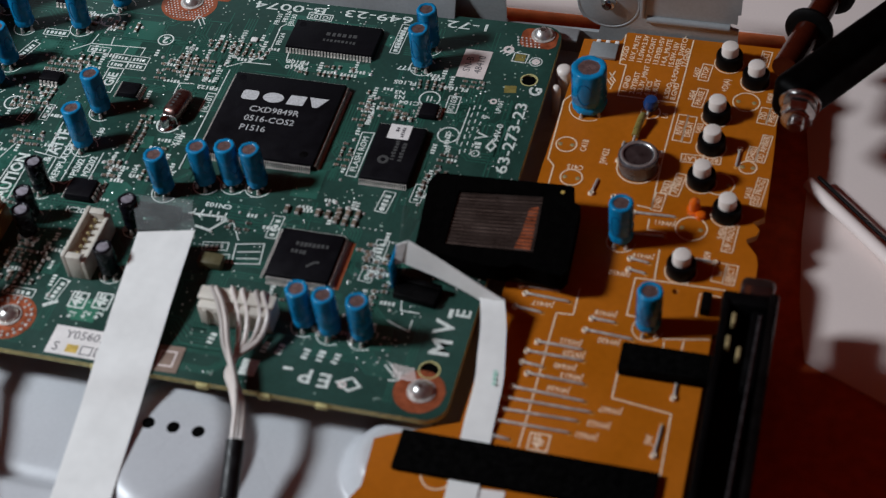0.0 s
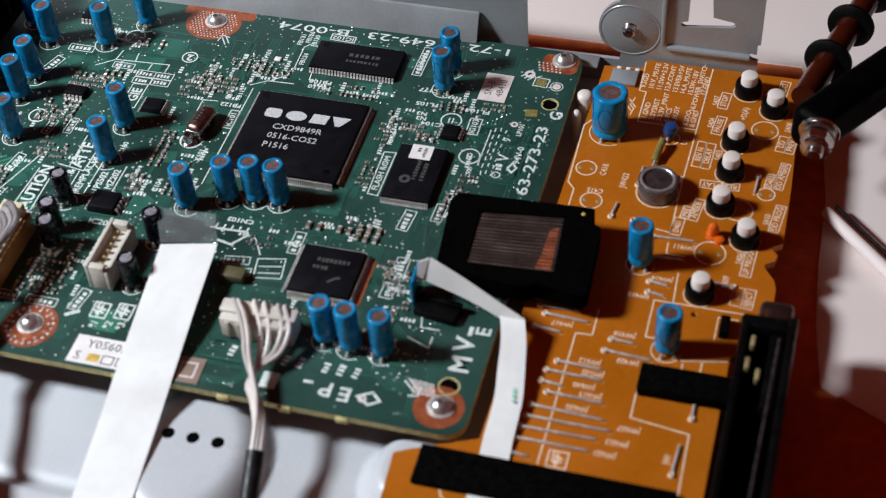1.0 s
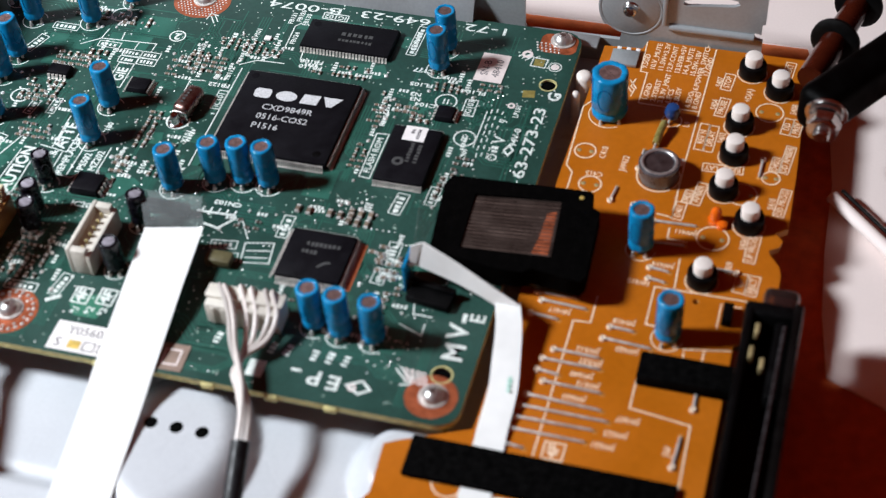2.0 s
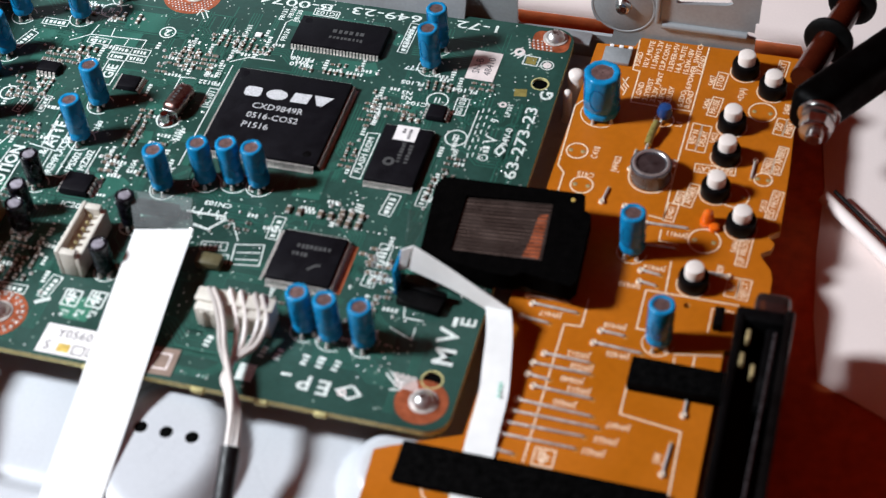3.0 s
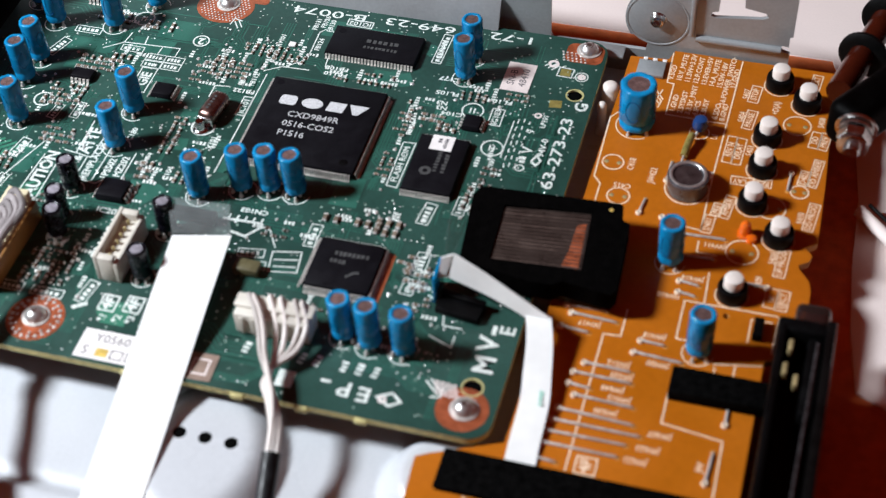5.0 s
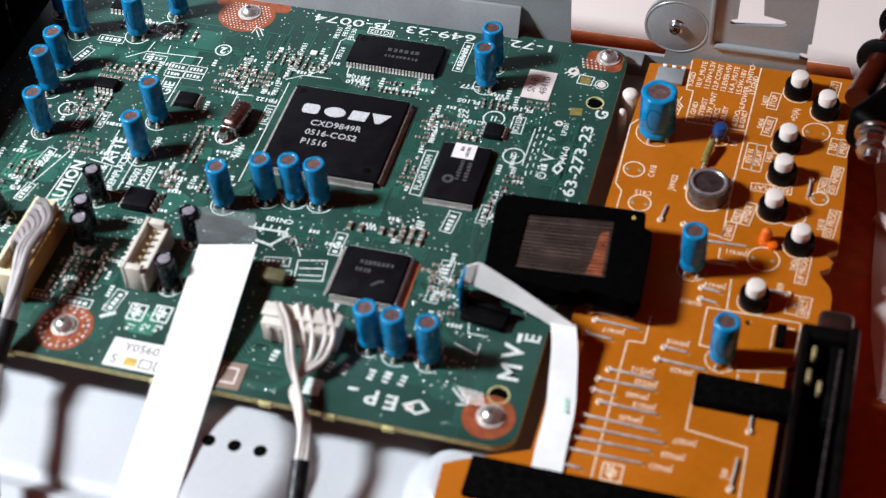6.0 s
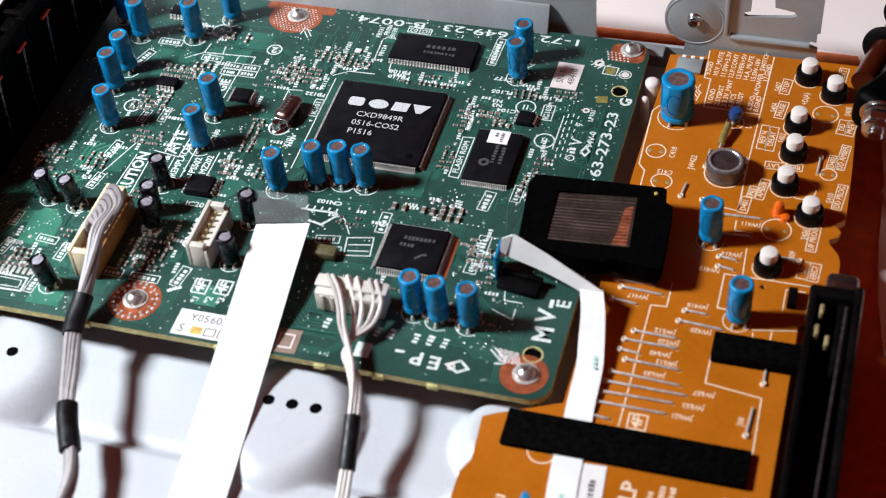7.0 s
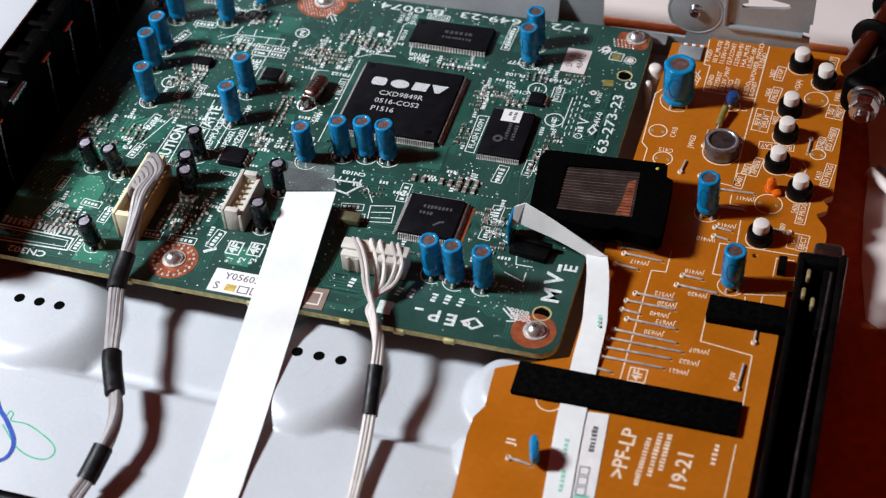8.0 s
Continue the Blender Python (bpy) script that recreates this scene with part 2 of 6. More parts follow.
def smooth_path(points, steps=6):
    """A Catmull-Rom curve through the points."""
    p = [Vector(q) for q in points]
    p = [2 * p[0] - p[1]] + p + [2 * p[-1] - p[-2]]
    out = []
    for k in range(1, len(p) - 2):
        for s in range(steps):
            t = s / steps
            a, b, c, d = p[k - 1:k + 3]
            out.append(0.5 * (2 * b + (c - a) * t + (2 * a - 5 * b + 4 * c - d) * t * t + (3 * b - a - 3 * c + d) * t ** 3))
    return out + [p[-2]]


def bm_tube(points, r, seg=10, bm=None, steps=6, flat=1.0):
    bm = bm or bmesh.new()
    path = smooth_path(points, steps) if steps else [Vector(q) for q in points]
    up = Vector((0.13, 0.21, 1)).normalized()
    rings = []
    for k, q in enumerate(path):
        d = (path[min(k + 1, len(path) - 1)] - path[max(k - 1, 0)]).normalized()
        side = d.cross(up)
        side = side.normalized() if side.length > 1e-4 else Vector((1, 0, 0))
        top = side.cross(d).normalized()
        rings.append([bm.verts.new(q + r * (math.cos(a) * side + flat * math.sin(a) * top)) for a in (2 * math.pi * i / seg for i in range(seg))])
    for a, b in zip(rings, rings[1:]):
        for i in range(seg):
            j = (i + 1) % seg
            bm.faces.new((a[i], a[j], b[j], b[i]))
    bm.faces.new(rings[0][::-1])
    bm.faces.new(rings[-1])
    return bm


def bm_strip(left, right, thick, steps=6, bm=None):
    """A flat cable between two edges."""
    bm = bm or bmesh.new()
    a, b = smooth_path(left, steps), smooth_path(right, steps)
    rows = []
    for k in range(len(a)):
        d = (a[min(k + 1, len(a) - 1)] - a[max(k - 1, 0)]).normalized()
        n = (b[k] - a[k]).cross(d).normalized() * thick / 2
        rows.append([bm.verts.new(v) for v in (a[k] - n, b[k] - n, b[k] + n, a[k] + n)])
    for p, q in zip(rows, rows[1:]):
        for i in range(4):
            j = (i + 1) % 4
            bm.faces.new((p[i], p[j], q[j], q[i]))
    bm.faces.new(rows[0][::-1])
    bm.faces.new(rows[-1])
    return bm


def flat_mesh(name, loops, z0, z1):
    """A sheet from an outline and holes (2D loops), between two heights."""
    cu = bpy.data.curves.new(name, "CURVE")
    cu.dimensions, cu.fill_mode, cu.extrude = "2D", "BOTH", (z1 - z0) / 2 * MM
    for loop in loops:
        sp = cu.splines.new("POLY")
        sp.points.add(len(loop) - 1)
        for q, (x, y) in zip(sp.points, loop):
            q.co = (x * MM, y * MM, 0, 1)
        sp.use_cyclic_u = True
    ob = bpy.data.objects.new(name, cu)
    me = bpy.data.meshes.new_from_object(ob)
    me.transform(Matrix.Translation((0, 0, (z0 + z1) / 2 * MM)))
    bpy.data.objects.remove(ob)
    bpy.data.curves.remove(cu)
    me.name = name
    return me


def circle(x, y, r, n=20, sx=1.0):
    return [(x + sx * r * math.cos(2 * math.pi * k / n), y + r * math.sin(2 * math.pi * k / n)) for k in range(n)]


def rounded(x0, x1, y0, y1, r, n=5):
    out = []
    for cx, cy, a in ((x1 - r, y1 - r, 0), (x0 + r, y1 - r, 90), (x0 + r, y0 + r, 180), (x1 - r, y0 + r, 270)):
        out += [(cx + r * math.cos(radians(a + 90 * k / n)), cy + r * math.sin(radians(a + 90 * k / n))) for k in range(n + 1)]
    return out


TEXTS = {}


def lettering(text, size, at, rz, material, parent, width=1.0, thick=0.03, name="lettering", gap=1.0, bold=0.0, start="CENTER"):
    """Printed characters centred at a place, or beginning there; size is the height of a capital."""
    key = (text, size, width, gap, bold, material.name, start)
    if key not in TEXTS:
        cu = bpy.data.curves.new("lettering", "FONT")
        cu.body, cu.size, cu.extrude = text, size / 0.69 * MM, thick / 2 * MM
        cu.align_x, cu.align_y, cu.space_character = start, "CENTER", gap
        cu.offset = bold * MM
        cu.resolution_u = 2
        ob = bpy.data.objects.new("lettering", cu)
        me = bpy.data.meshes.new_from_object(ob)
        me.transform(Matrix.Diagonal((width, 1, 1, 1)))
        bpy.data.objects.remove(ob)
        bpy.data.curves.remove(cu)
        TEXTS[key] = me
    return link(name, TEXTS[key], material, parent, "", at, rz)


def bars(n, length, height, at, rz, material, parent, name="print_bar"):
    """Writing too small to read, as plain bars."""
    bm = bmesh.new()
    rng = random.Random(hash((round(at[0] * 10), round(at[1] * 10))) & 0xFFFF)
    x = -length / 2
    step = length / n
    for _ in range(n):
        bm_box(x, x + step * rng.uniform(0.5, 0.8), -height / 2, height / 2 * rng.uniform(0.5, 1), 0, 0.03, bm=bm)
        x += step
    return part(name, bm, material, parent, "", at, rz, 0)
# ---- table, paper, chassis ----
FLOOR = -10.0
bm = bm_box(-900, 900, -900, 900, -40, -13.2, 2)
table = part("table", bm, WOOD, None, "dark red-brown wooden tabletop under the opened player")
tagged(table, category="table", kind="structure")
# right edge follows the shadow rim: bare wood stands in for shaded paper
me = flat_mesh("paper_sheet", [[(124, -34), (150, -46), (430, -80), (440, 500), (-150, 510), (-150, 63.5), (109, 66), (116, 46), (119.5, 20), (120, 0), (121.4, -18)]], -13.196, -12.7)
sheet = link("paper_sheet", me, PAPER, None, "large white paper sheet lying on the table")
tagged(sheet, category="paper")


def bulge(x, y, cx, cy, rx, ry, height, flat=0.56):
    """A pressed dome with a flat top and soft flanks."""
    d = np.sqrt(((x - cx) / rx) ** 2 + ((y - cy) / ry) ** 2)
    t = np.clip((1 - d) / (1 - flat), 0, 1)
    return height * np.sin(t * np.pi / 2)


def floor_height(x, y):
    z = np.full_like(x, FLOOR)
    for cx, cy, rx, ry, h in ((-66.5, -83, 21, 19, 5.5), (5, -84, 16, 21, 5.5), (51, -78, 12, 12, 5.5), (51, -97, 10, 10, 5.5)):
        z = np.maximum(z, FLOOR + bulge(x, y, cx, cy, rx, ry, h))

    # a pressed step with a soft slope runs along the front of the tray
    z = z - 0.8 * np.exp(-((y + 94.2) / 1.5) ** 2) * (z < FLOOR + 0.01)
    t = np.clip((-95.0 - y) / 3.6, 0, 1)
    u = np.clip((47 - x) / 2.0, 0, 1)
    return np.maximum(z, z * (t <= 0) + (t > 0) * FLOOR + 2.6 * t * t * (3 - 2 * t) * u * u * (3 - 2 * u))


nx, ny = 260, 240
gx, gy = np.meshgrid(np.linspace(-130, 104, nx), np.linspace(-131, 50, ny))
gz = floor_height(gx, gy)
verts = [tuple(v) for v in np.stack([gx, gy, gz], -1).reshape(-1, 3) * MM]
faces = [(j * nx + i, j * nx + i + 1, (j + 1) * nx + i + 1, (j + 1) * nx + i) for j in range(ny - 1) for i in range(nx - 1)]
me = bpy.data.meshes.new("chassis_floor")
me.from_pydata(verts, [], faces)
for f in me.polygons:
    f.use_smooth = True
chassis = thing("chassis", (0, 0, 0), "pale grey painted steel chassis tray with pressed domes", "chassis", kind="structure")
link("chassis_floor", me, CHASSIS, chassis)
part("chassis_underside", bm_box(-130, 104, -131, 50, -12.6, -11.0), CHASSIS, chassis)
part("front_rim", bm_box(-130, 104, -133, -131.2, -12.6, -7.5, 0.5), PLASTIC, chassis, "dark front rim")
for cx, cy in ((-66.3, -80.9), (5.1, -81.0)):
    for k in (-1, 0, 1):
        # no opening is cut: a black disc paints the shade of each hole
        bm = bm_lathe([(0, 0.05), (1.15, 0.05), (1.35, 0.0), (1.3, -0.3)], 20)
        part("hole", bm, VOID, chassis, "black disc for the shade in a round hole", (cx + 5.3 * k, cy, FLOOR + 5.5))

# marker scribble on the tray
scribble = thing("marker_scribble", (-56.4, -114.7, FLOOR + 2.62), "blue and green marker scribble on the grey tray", "marking")
loop = smooth_path([(-3.4, 2.1), (-3.1, 3.8), (-2.0, 3.2), (-1.6, 1.4), (2.7, 1.3), (9.0, -1.3), (11.9, -3.7), (11.4, -6.2), (7.9, -6.8), (3.1, -5.1), (-3.0, -0.1)], 5)
part("green_loop", bm_line(loop, 0.34, 0.03), PENGREEN, scribble, "thin green loop")
loop = smooth_path([(-8.0, 6.6), (-5.7, 3.7), (-2.6, 1.1), (1.4, -3.3), (2.4, -6.9), (1.1, -9.3), (-3.4, -11.0)], 5)
part("blue_stroke", bm_line(loop, 1.05, 0.03, z=0.035), PENBLUE, scribble, "thick blue stroke")

# upright plate behind the boards, drawn in x and z, then stood up
Y_PLATE = 48.5


def stand_up(ob):
    ob.matrix_basis = Matrix.Translation((0, Y_PLATE * MM, 0)) @ Euler((radians(90), 0, 0)).to_matrix().to_4x4()
    return ob


back = thing("back_panel", (0, 0, 0), "grey zinc-plated steel side panel with punched cut-outs", "metal panel", kind="structure")
disc_arc = [(68.4 + 7.6 * math.cos(radians(a)), 6.6 + 8.6 * math.sin(radians(a))) for a in range(110, 219, 9)]
outline = [(-130, -11), (99, -11), (99, 2.0), (97.4, 2.4), (96.6, 3.2), (97.2, 4.2), (98.6, 4.0), (98.6, 6.8), (99.3, 7.0), (99.3, 22), (-130, 22)]
hole_a = [(43.2, 22 - 1.2), (43.2, -2.4), (43.9, -3.2), (66.0, -2.9), (66.6, 0.4), (64.0, 1.4)] + disc_arc[::-1] + [(66, 20.8)]
hole_b = [(82.1, 20.4), (82.0, 11.4), (80.6, 10.9), (80.4, 9.9), (81.4, 9.5), (92.0, 10.9), (93.2, 11.6), (92.6, 12.6), (87.8, 13.4), (87.2, 20.6)]
stand_up(link("panel_sheet", flat_mesh("panel_sheet", [outline, hole_a, hole_b], -0.5, 0.5), PLATE, back))
bm = bm_lathe([(7.5, 0), (7.4, 0.14), (7.1, 0.16), (6.95, 0.04), (6.8, 0.12), (0, 0.12)], 40)
stand_up(part("pressed_disc", bm, PLATE, back)).location = (68.4 * MM, (Y_PLATE - 0.5) * MM, 6.6 * MM)
bm = bm_lathe([(0, 0.5), (0.9, 0.5), (1.0, 1.6), (1.5, 1.4), (1.75, 0.2), (2.0, 0)], 20)
stand_up(part("rivet", bm, STEEL, back, "bright hollow rivet")).location = (68.4 * MM, (Y_PLATE - 0.6) * MM, 6.9 * MM)
bm = bm_box(-100, 31.5, 0, 0.8, -2.2, 6.6, 0.35)
for v in bm.verts:
    v.co.y += Y_PLATE - 1.3 - (6.6 - v.co.z) * 0.55
part("sloped_flange", bm, PLATE, back, "long sloping flange along the panel foot")
part("upright_bend", bm_box(75.9, 77.1, Y_PLATE - 1.6, Y_PLATE - 0.5, 3.6, 22, 0.4), PLATE, back)
bm = bm_tube([(77.5, Y_PLATE - 0.6, 3.0), (97, Y_PLATE - 0.6, 3.0)], 1.0, 12, steps=0, flat=0.9)
part("rounded_fold", bm, PLATE, back)
part("lower_tab", bm_box(46.5, 61.5, Y_PLATE - 5, Y_PLATE - 0.6, -3.3, -2.4, 0.3), PLATE, back)
part("bent_tab", bm_box(88.4, 92.3, Y_PLATE + 2.2, Y_PLATE + 3.0, 13.2, 22, 0.2), PLATE, back, "thin tab bent out of the cut-out")

# flange and terminal blocks along the far edge of the tray
flange = thing("rear_flange", (0, 0, 0), "pale grey painted flange over black terminals", "metal flange", kind="structure")
part("flange_top", bm_box(-140, -100.6, -128, 47.8, 18.6, 19.6, 0.3), CHASSIS, flange)
part("flange_wall", bm_box(-131.6, -130.2, -128, 47.8, -11, 18.4, 0.3), CHASSIS, flange)


def terminal(y):
    t = thing("terminal_block", (-100, y, 0), "black plastic terminal block with orange contact tab", "terminal block", "terminals in a row")
    part("housing", bm_box(-14, -1, -6.2, 6.2, -3.97, 18.4, 0.8), MATTEBLACK, t)
    part("snout", bm_box(-1, 7.6, -6.0, 6.0, -1, 16.8, 1.0), MATTEBLACK, t)
    # added black bar, raised to throw more shade over the board
    part("lip", bm_box(7.4, 10.4, -6.4, 6.4, 11.4, 21.6, 0.5), MATTEBLACK, t)
    part("contact_tab", bm_box(11.3, 12.3, -2.0, 2.2, 18.2, 18.8, 0.2), CONTACT, t, "orange-red contact tab")
    part("tab_arm", bm_box(-1.5, 11.4, -0.8, 0.8, 17.4, 18.2, 0.2), GLOSSBLACK, t)
    bm = bm_tube([(11.9, 0.5, 18.2), (11.9, -0.3, 14), (11.6, -1, 5), (11.5, -1, -1)], 0.35, 8)
    part("pin", bm, GUNMETAL, t, "thin grey metal pin")
    part("rivet_head", bm_lathe([(0, 1.0), (0.6, 0.85), (1.0, 0)], 14), STEEL, t, "bright rivet", (8.4, 1.8, 17.9))
    return t


# added black slab in place of the dark void between board and terminals
part("inner_tray", bm_box(-129.8, -87.0, -127, 47.6, FLOOR + 0.05, -4.0, 0.5), PLASTIC, flange, "black slab added for the shade under the terminals")

first = terminal(-7.8)
# blocks at -60.6 and -73.8 are unseen, added to shade the board's edge
for y in (-20.8, -47.4, -60.6, -73.8, 5.4, 18.6, 31.8):
    copy_thing(first, pose(-0.1, y * MM, 0))
jack = thing("socket_block", (-97, -34.0, 0), "glossy black socket block with a bright metal edge", "socket")
part("body", bm_box(-8, 7, -6.4, 6.4, -3.97, 17.6, 1.2), MATTEBLACK, jack)
part("metal_edge", bm_box(6.8, 8.0, -4.2, 4.0, 16.6, 18.2, 0.3), STEEL, jack, "bright metal edge")
part("bolt", bm_tube([(-4, 2, 17.9), (4, 2, 17.9)], 1.4, 14, steps=0), GLOSSBLACK, jack)

# ---- green main board ----
board = thing("main_circuit_board", (0, 0, 0), "green main circuit board full of small components", "circuit board")
holes = [circle(53.9, 25.4, 1.75), circle(52.6, -60.5, 1.9)]
top = flat_mesh("board_layer", [rounded(-86, 58.4, -72.4, 44.8, 4.5)] + holes, -1.6, 0)
link("board_layer", top, None, board)
top.materials.append(GREEN)
top.materials.append(EDGE)
for f in top.polygons:
    f.material_index = 0 if abs(f.normal.z) > 0.5 else 1
for x in (-46, -14, 9, 22, 34):
    part("edge_stub", bm_box(x - 1.3, x + 1.3, -73.2, -72.38, -1.5, -0.05, 0.25), EDGE, board, "broken-off board stub")
for hx, hy, r in ((53.9, 25.4, 1.75), (52.6, -60.5, 1.9)):
    # black plug just below the surface paints the hole's inner shade
    part("hole_shade", bm_lathe([(0, -0.35), (r - 0.02, -0.35), (r - 0.02, -1.5)], 20), VOID, board, "black disc for the shade inside the board hole", (hx, hy, 0))
    part("hole_collar", bm_ring(r + 0.03, r + 0.35, 0.05), EDGE, board, "", (hx, hy, 0))
for x, y in ((-35, 38.8), (53.9, 41.3), (52.2, -65.9), (-37.4, -64.1), (-78, -40)):
    part("standoff", bm_lathe([(2.6, FLOOR + 0.05), (2.6, -1.62), (0, -1.62)], 16), GUNMETAL, board, "", (x, y, 0))

RNG = random.Random(7)
KEEP = [(-17.5, 17.5, -17.5, 17.5), (-8.5, 18, 23, 38), (22, 37, -16, 7), (10, 30, -47, -29), (36, 44, 23, 34.5),
        (-27, -12, -72, -64), (-43.5, -31, -70, -58), (46, 59, -72, -58), (49, 59, 36, 45), (-44, -27, 32, 45),
        (2, 21, -60, -50), (13, 42, -70, -63.6), (5, 36, -63.6, -59.4), (48, 58, -58, -40), (-55, -46, -63, -37), (-31, -22, -52, -36)]


def free(x, y, pad=0.0):
    return not any(a - pad < x < b + pad and c - pad < y < d + pad for a, b, c, d in KEEP)


# masked copper traces in bundles with 45 degree bends
bm = bmesh.new()
for _ in range(240):
    x, y = RNG.uniform(-84, 54), RNG.uniform(-68, 40)
    n, pitch = RNG.choice((1, 2, 3, 4, 5, 6)), RNG.choice((0.5, 0.7, 0.9))
    a = RNG.choice((0, 90, 180, 270, 0, 90))
    l1, l2, l3 = RNG.uniform(3, 14), RNG.uniform(1, 5), RNG.uniform(3, 14)
    turn = RNG.choice((45, -45))
    for k in range(n):
        d1 = Vector((math.cos(radians(a)), math.sin(radians(a))))
        d2 = Vector((math.cos(radians(a + turn)), math.sin(radians(a + turn))))
        off = Vector((-d1.y, d1.x)) * pitch * k
        p0 = Vector((x, y)) + off
        sh = -pitch * k * math.tan(radians(turn / 2))
        p1 = p0 + d1 * (l1 + sh)
        p2 = p1 + d2 * l2
        p3 = p2 + d1 * (l3 - sh)
        pts = [p0, p1, p2, p3]
        near = [p0.lerp(p1, 0.25 * q) for q in range(5)] + [p1.lerp(p2, 0.5)] + [p2.lerp(p3, 0.25 * q) for q in range(5)]
        clear = all((q.x - hx) ** 2 + (q.y - hy) ** 2 > 9 for q in near for hx, hy in ((53.9, 25.4), (52.6, -60.5)))
        if clear and all(-84.5 < p.x < 57 and -71 < p.y < 43.5 for p in pts):
            bm_line(pts, RNG.choice((0.22, 0.28)), 0.02, bm, 0.0)
for _ in range(26):
    x, y = RNG.uniform(-80, 50), RNG.uniform(-66, 36)
    w, h = RNG.uniform(4, 13), RNG.uniform(3, 9)
    if x + w < 50 and y + h < 43:
        bm_line([(x, y + h / 2), (x + w * 0.8, y + h / 2), (x + w, y + h / 2 + RNG.uniform(-1, 1))], h, 0.012, bm, 0.0)
tr = part("trace_layer", bm, TRACE, board, smooth=0)
for loop in ([(-72.4, -53.4), (-72.4, -44.0), (-70.4, -41.6), (-67.2, -41.6), (-64.4, -45.0), (-64.4, -53.4)], [(-85, -61), (-85, -52), (-78, -52), (-75, -55), (-75, -61)],
             [(-26, -60), (-26, -57.4), (-19, -56.0), (-19, -62.5), (-24, -62.5)], [(-62, -70), (-62, -64), (-56.5, -64), (-54, -66), (-54, -70)]):
    link("copper_pour", flat_mesh("copper_pour", [loop], 0.0, 0.022), POUR, board, "lighter green copper area")
bands = bmesh.new()
for x0, y0, n, l1, l2, a in ((-82.0, -52.0, 5, 9.0, 12.0, 62), (-79.0, -38.0, 6, 7.0, 10.0, 78), (-70.0, -27.0, 5, 8.0, 7.0, 84), (-58.0, -38.0, 4, 8.0, 9.0, 80), (-84.0, -46.0, 4, 8.0, 8.0, 70)):
    d1 = Vector((math.cos(radians(a)), math.sin(radians(a))))
    d2 = Vector((math.cos(radians(a - 45)), math.sin(radians(a - 45))))
    for k in range(n):
        p0 = Vector((x0 + 1.15 * k, y0 - 0.35 * k))
        p1 = p0 + d1 * (l1 - 0.4 * k)
        p2 = p1 + d2 * l2 * (0.35 + 0.1 * k)
        bm_line([p0, p1, p2], 0.72, 0.024, bands, 0.0)
tagged(part("band_layer", bands, POUR, board, smooth=0), kind="stuff")
tagged(tr, kind="stuff")

# tinned vias
bm = bmesh.new()


def dot(bm, x, y, r, h=0.06, seg=6):
    a0 = RNG.uniform(0, 1)
    ring = [bm.verts.new((x + r * math.cos(a0 + 2 * math.pi * k / seg), y + r * math.sin(a0 + 2 * math.pi * k / seg), 0.0)) for k in range(seg)]
    ring2 = [bm.verts.new((x + 0.6 * r * math.cos(a0 + 2 * math.pi * k / seg), y + 0.6 * r * math.sin(a0 + 2 * math.pi * k / seg), h)) for k in range(seg)]
    for k in range(seg):
        j = (k + 1) % seg
        bm.faces.new((ring[k], ring[j], ring2[j], ring2[k]))
    bm.faces.new(ring2)


count = 0
masked = bmesh.new()
while count < 1900:
    x, y = RNG.uniform(-84, 57), RNG.uniform(-71, 44)
    if free(x, y):
        if count % 3:
            dot(masked, x, y, RNG.choice((0.2, 0.25, 0.3)), 0.04)
        else:
            dot(bm, x, y, RNG.choice((0.19, 0.22, 0.26)), 0.05)
        count += 1
for _ in range(14):
    x, y = RNG.uniform(-80, 50), RNG.uniform(-55, 38)
    dx, dy = RNG.choice(((1.3, 0), (0, 1.3), (0.9, 0.9)))
    for k in range(RNG.randint(4, 12)):
        if free(x + dx * k, y + dy * k) and x + dx * k < 57:
            dot(bm, x + dx * k, y + dy * k, 0.22, 0.06)
tagged(part("via_layer", bm, SOLDER, board, smooth=0), kind="stuff")
tagged(part("masked_via_layer", masked, VIA, board, smooth=0), kind="stuff")

